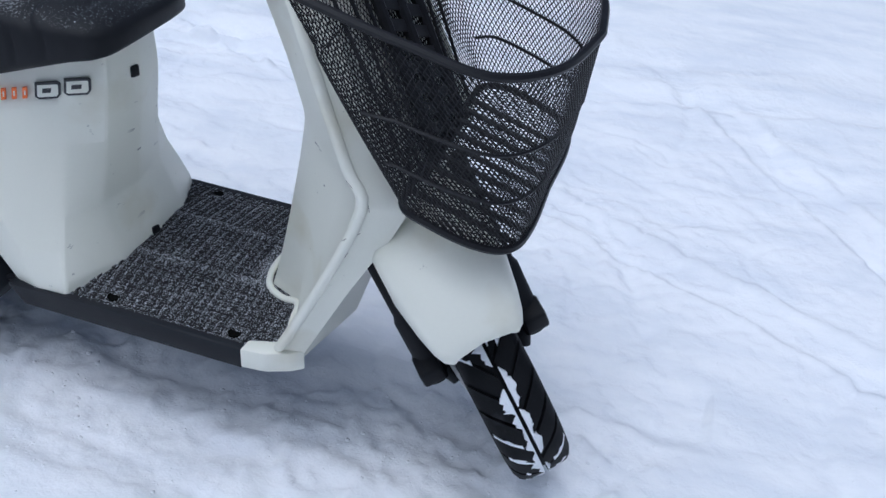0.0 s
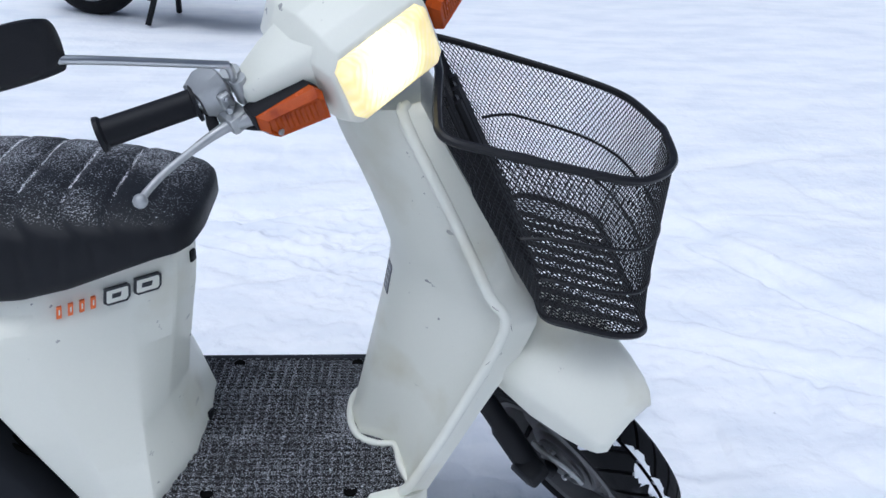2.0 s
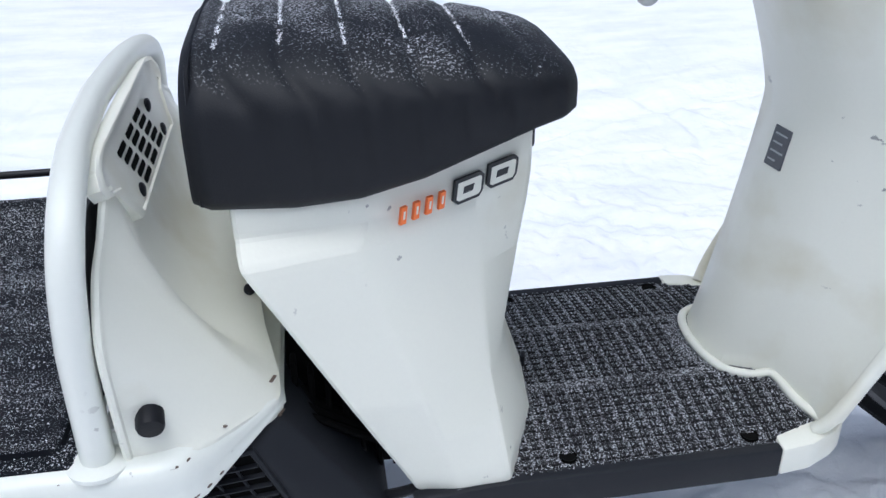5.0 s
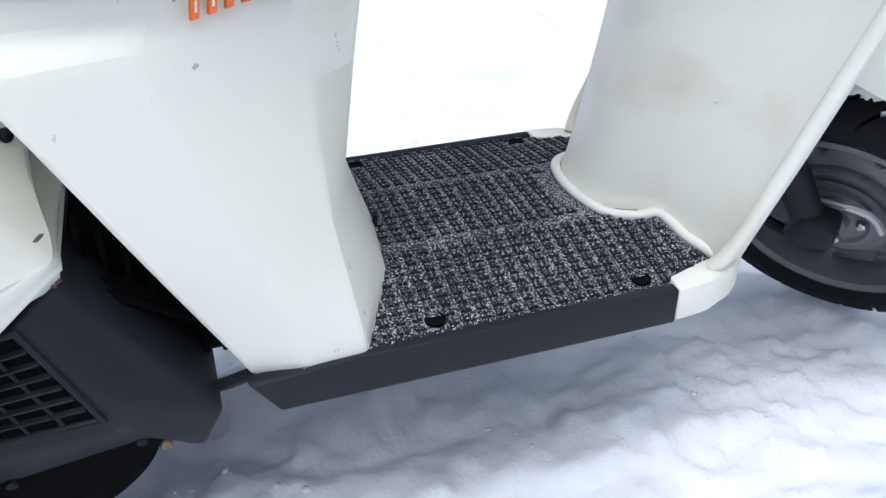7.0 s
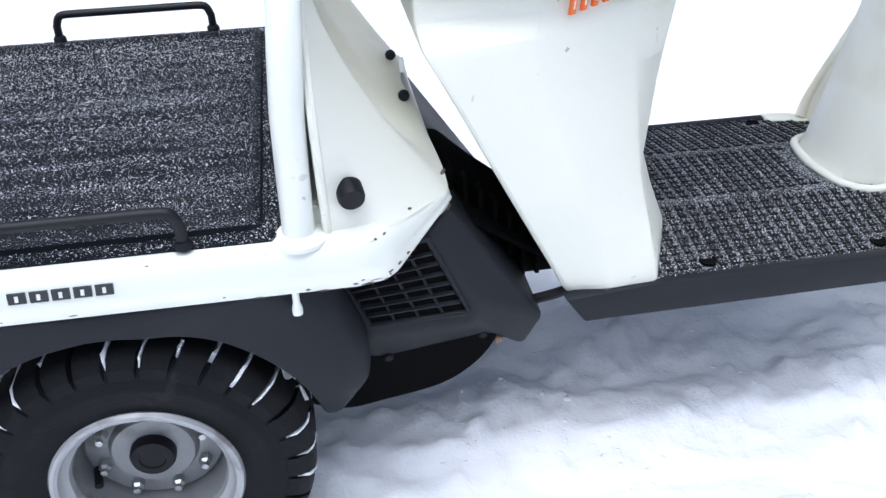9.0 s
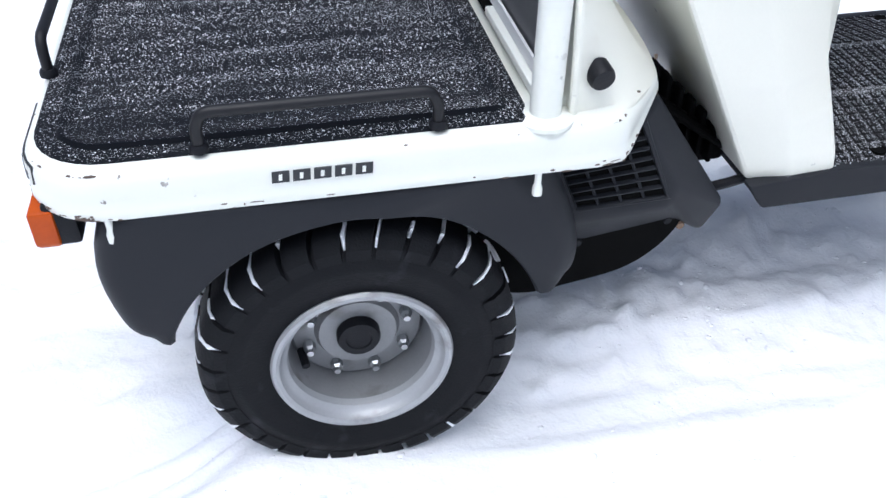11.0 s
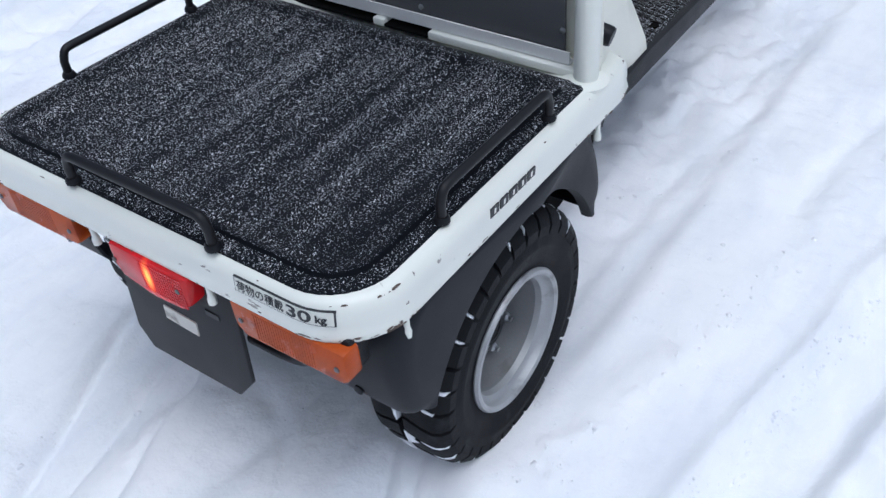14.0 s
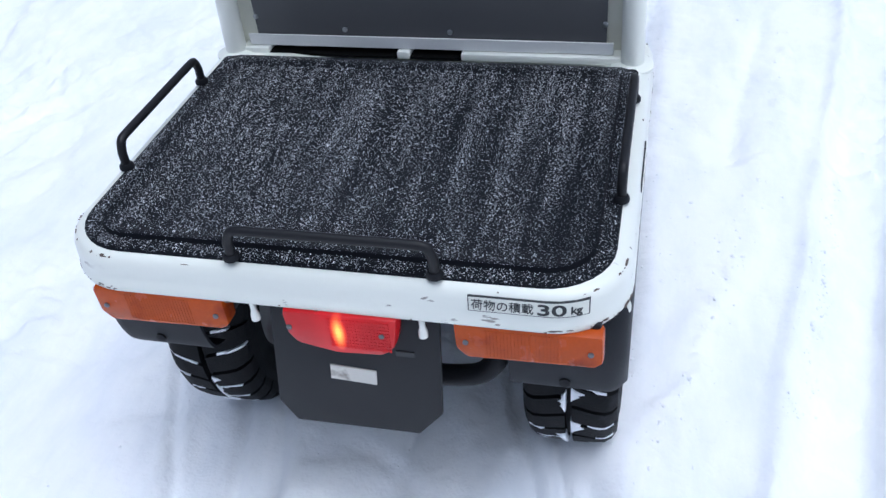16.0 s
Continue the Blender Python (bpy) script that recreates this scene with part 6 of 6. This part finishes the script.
            box(bm, (-0.2797, y - 0.0013, z), (-0.2785, y + 0.0013, z + 0.0030))
    tagged(part("lens_ribs", bm, RED, tail, "", 0), kind="stuff")
    # load label: pale plate with a dark border, bent round the tray's corner
    def bend(y):
        d = max(0.0, -y - 0.222)
        return -0.273 + 0.075 - math.sqrt(max(0.0, 0.075 ** 2 - d * d))

    def strip(y0, y1, z0, z1, out):
        bm = B()
        n = 14
        rings = []
        for k in range(n + 1):
            y = y0 + (y1 - y0) * k / n
            x = bend(y)
            rings.append([(x + 0.004, y, z0), (x - out, y, z0), (x - out + 0.0018, y, z1), (x + 0.004, y, z1)])
        loft(bm, rings)
        return bm
    plate = part("load_label", strip(-0.2620, -0.150, 0.4085, 0.4255, 0.0012), INK, scooter, "load limit label with black print", 0)
    part("label_face", strip(-0.2610, -0.1510, 0.4095, 0.4245, 0.0015), LABELWHITE, plate, "", 0)
    for words, size, y, z, wide in (("\u8377\u7269\u306e\u7a4d\u8f09", 0.0124, -0.1530, 0.4122, 0.95), ("30", 0.0168, -0.2138, 0.4112, 1.68), ("kg", 0.0112, -0.2452, 0.4126, 1.0)):
        cu = bpy.data.curves.new("text", "FONT")
        cu.body, cu.size, cu.extrude, cu.offset = words, size, 0.0002, 0.0 if len(words) > 2 else 0.0003
        tmp = new("text", cu)
        me = bpy.data.meshes.new_from_object(tmp.evaluated_get(bpy.context.evaluated_depsgraph_get()))
        bpy.data.objects.remove(tmp)
        me.transform(T(-0.0007, y, z) @ Matrix(((0, 0, -1, 0), (-1, 0, 0, 0), (0, 1, 0, 0), (0, 0, 0, 1))) @ Matrix.Diagonal((wide, 1, 1, 1)))
        for v in me.vertices:
            v.co.x += bend(v.co.y) - 0.0012 + (v.co.z - 0.4085) * 0.106
        me.materials.clear()
        me.materials.append(INK)
        ob = new("lettering", me)
        ob.parent = plate
    # exhaust
    bm = B()
    tube(bm, smooth_path([(0.10, -0.15, 0.30), (-0.10, -0.170, 0.300), (-0.18, -0.166, 0.282), (-0.200, -0.148, 0.252), (-0.203, -0.115, 0.240), (-0.203, -0.06, 0.238)], 5), 0.0125, 12)
    part("exhaust_pipe", bm, BLACK, scooter, "black exhaust pipe")
    bm = B()
    tube(bm, [(0, -0.20, WZ), (0, 0.20, WZ)], 0.02, 12)
    part("rear_axle", bm, BLACK, scooter)


rear_fenders()


# ---- the other motorcycle, beyond ----
def motorcycle():
    bike = thing("motorcycle", "dark motorcycle on its side stand in the snow behind", "motorcycle")
    bike.matrix_world = T(-0.70, 3.84, 0.0) @ Matrix.Rotation(math.atan2(-0.40, 1.24), 4, "Z")
    wb, r = 1.30, 0.30

    def add(name, bm, mat, parent, label="", smooth=40, m=None):
        ob = part(name, bm, mat, parent, label, smooth, m)
        return ob
    for x, half, discs in ((0, 0.075, 1), (wb, 0.058, 2)):
        w = tagged(new("rear_wheel" if x == 0 else "front_wheel"), "cast wheel with a wide tyre and snow on the tread")
        w.parent = bike
        m = T(x, 0, r)
        bm = B()
        lathe(bm, [(0.215, -half * 0.85), (0.235, -half), (0.275, -half * 0.85), (0.294, -half * 0.5), (0.300, 0), (0.294, half * 0.5), (0.275, half * 0.85), (0.235, half), (0.215, half * 0.85), (0.212, 0)], 56, True)
        add("tyre", bm, RUBBER, w, "", 40, m)
        bm = B()
        lathe(bm, [(0.220, -half * 0.85), (0.214, -half * 0.9), (0.200, -half * 0.8), (0.198, 0), (0.200, half * 0.8), (0.214, half * 0.9), (0.220, half * 0.85), (0.212, 0)], 56, True)
        add("rim", bm, SILVER, w, "", 40, m)
        for k in range(5):
            a = 2 * math.pi * k / 5 + 0.5
            bm = B()
            tube(bm, [(0.03 * math.cos(a), 0, 0.03 * math.sin(a)), (0.11 * math.cos(a), 0, 0.11 * math.sin(a)), (0.202 * math.cos(a), 0, 0.202 * math.sin(a))], 0.016, 8)
            add("spoke", bm, SILVER, w, "", 40, m)
        bm = B()
        tube(bm, [(0, -0.07, 0), (0, 0.07, 0)], 0.035, 16)
        add("hub", bm, BLACK, w, "", 40, m)
        for y in (-0.055, 0.055)[:discs]:
            bm = B()
            lathe(bm, [(0.150, y - 0.0025), (0.150, y + 0.0025), (0.095, y + 0.0025), (0.095, y - 0.0025)], 40, True)
            add("brake_disc", bm, STEEL, w, "drilled steel brake disc", 40, m)
            for ring, n in ((0.108, 14), (0.123, 18), (0.138, 22)):
                for k in range(n):
                    a = 2 * math.pi * (k + ring * 50) / n
                    bm = B()
                    lathe(bm, [(0.0045, y - 0.004), (0.0045, y + 0.004)], 8)
                    add("hole", bm, BLACK, w, "", 0, m @ T(ring * math.cos(a), 0, ring * math.sin(a)))
    # body
    bm = B()
    rings = []
    for x, hw, z0, z1 in ((0.20, 0.07, 0.42, 0.62), (0.32, 0.12, 0.26, 0.66), (0.45, 0.15, 0.20, 0.70), (0.70, 0.16, 0.17, 0.74), (0.90, 0.15, 0.17, 0.78), (1.00, 0.10, 0.22, 0.80)):
        rings.append([(x, -hw * 0.7, z0), (x, hw * 0.7, z0), (x, hw, z0 + 0.08), (x, hw, z1 - 0.1), (x, hw * 0.6, z1), (x, -hw * 0.6, z1), (x, -hw, z1 - 0.1), (x, -hw, z0 + 0.08)])
    loft(bm, rings)
    bmesh.ops.bevel(bm, geom=[e for e in bm.edges], offset=0.015, segments=2, profile=0.5, affect="EDGES")
    add("belly_fairing", bm, BLACK, bike, "black belly fairing and engine")
    bm = B()
    tube(bm, [(0.78, -0.172, 0.30), (0.93, -0.162, 0.30)], 0.012, 8)
    add("red_stripe", bm, REDPAINT, bike, "red fairing stripe")
    bm = B()
    loft(bm, [[(x, y * w, z + dz) for y, dz in ((-1, 0), (-0.7, 0.06), (0.7, 0.06), (1, 0), (0.7, -0.05), (-0.7, -0.05))] for x, w, z in ((-0.30, 0.06, 0.86), (0.0, 0.10, 0.80), (0.35, 0.12, 0.78), (0.62, 0.13, 0.86), (0.90, 0.12, 0.88), (1.0, 0.06, 0.82))])
    add("tank_and_seat", bm, BLACK, bike)
    bm = B()
    tube(bm, smooth_path([(0.55, -0.13, 0.20), (0.30, -0.16, 0.22), (0.05, -0.17, 0.30), (-0.22, -0.17, 0.40)], 5), lambda t: 0.022 if t < 0.45 else 0.045, 14)
    add("exhaust", bm, STEEL, bike, "steel silencer")
    for s in (-1, 1):
        bm = B()
        tube(bm, [(wb, s * 0.095, r), (wb - 0.10, s * 0.095, 0.62), (wb - 0.19, s * 0.095, 0.92)], 0.027, 12)
        add("fork_leg", bm, BLACK, bike)
        bm = B()
        box(bm, (0.02 - 0.04, s * 0.09 - 0.015, r - 0.03), (0.42, s * 0.09 + 0.015, r + 0.03), 0.01)
        add("swing_arm", bm, STEEL, bike)
        bm = B()
        tube(bm, [(wb - 0.22, 0, 0.96), (wb - 0.26, s * 0.2, 0.98), (wb - 0.34, s * 0.36, 0.96)], 0.014, 10)
        add("handlebar", bm, BLACK, bike)
    for s in (-1, 1):
        bm = B()
        tube(bm, [(0.46, s * 0.09, 0.26), (0.42, s * 0.13, 0.10), (0.40, s * 0.16, 0.012)], 0.016, 10)
        add("stand_leg", bm, BLACK, bike, "black centre stand leg")
    bm = B()
    box(bm, (0.39, -0.13, 0.13), (0.44, 0.13, 0.17), 0.008)
    add("stand_bar", bm, BLACK, bike)
    bm = B()
    bmesh.ops.create_uvsphere(bm, u_segments=16, v_segments=10, radius=0.10, matrix=T(wb - 0.12, 0, 0.86) @ Matrix.Diagonal((0.8, 1, 1, 1)))
    add("headlamp", bm, BLACK, bike)


motorcycle()
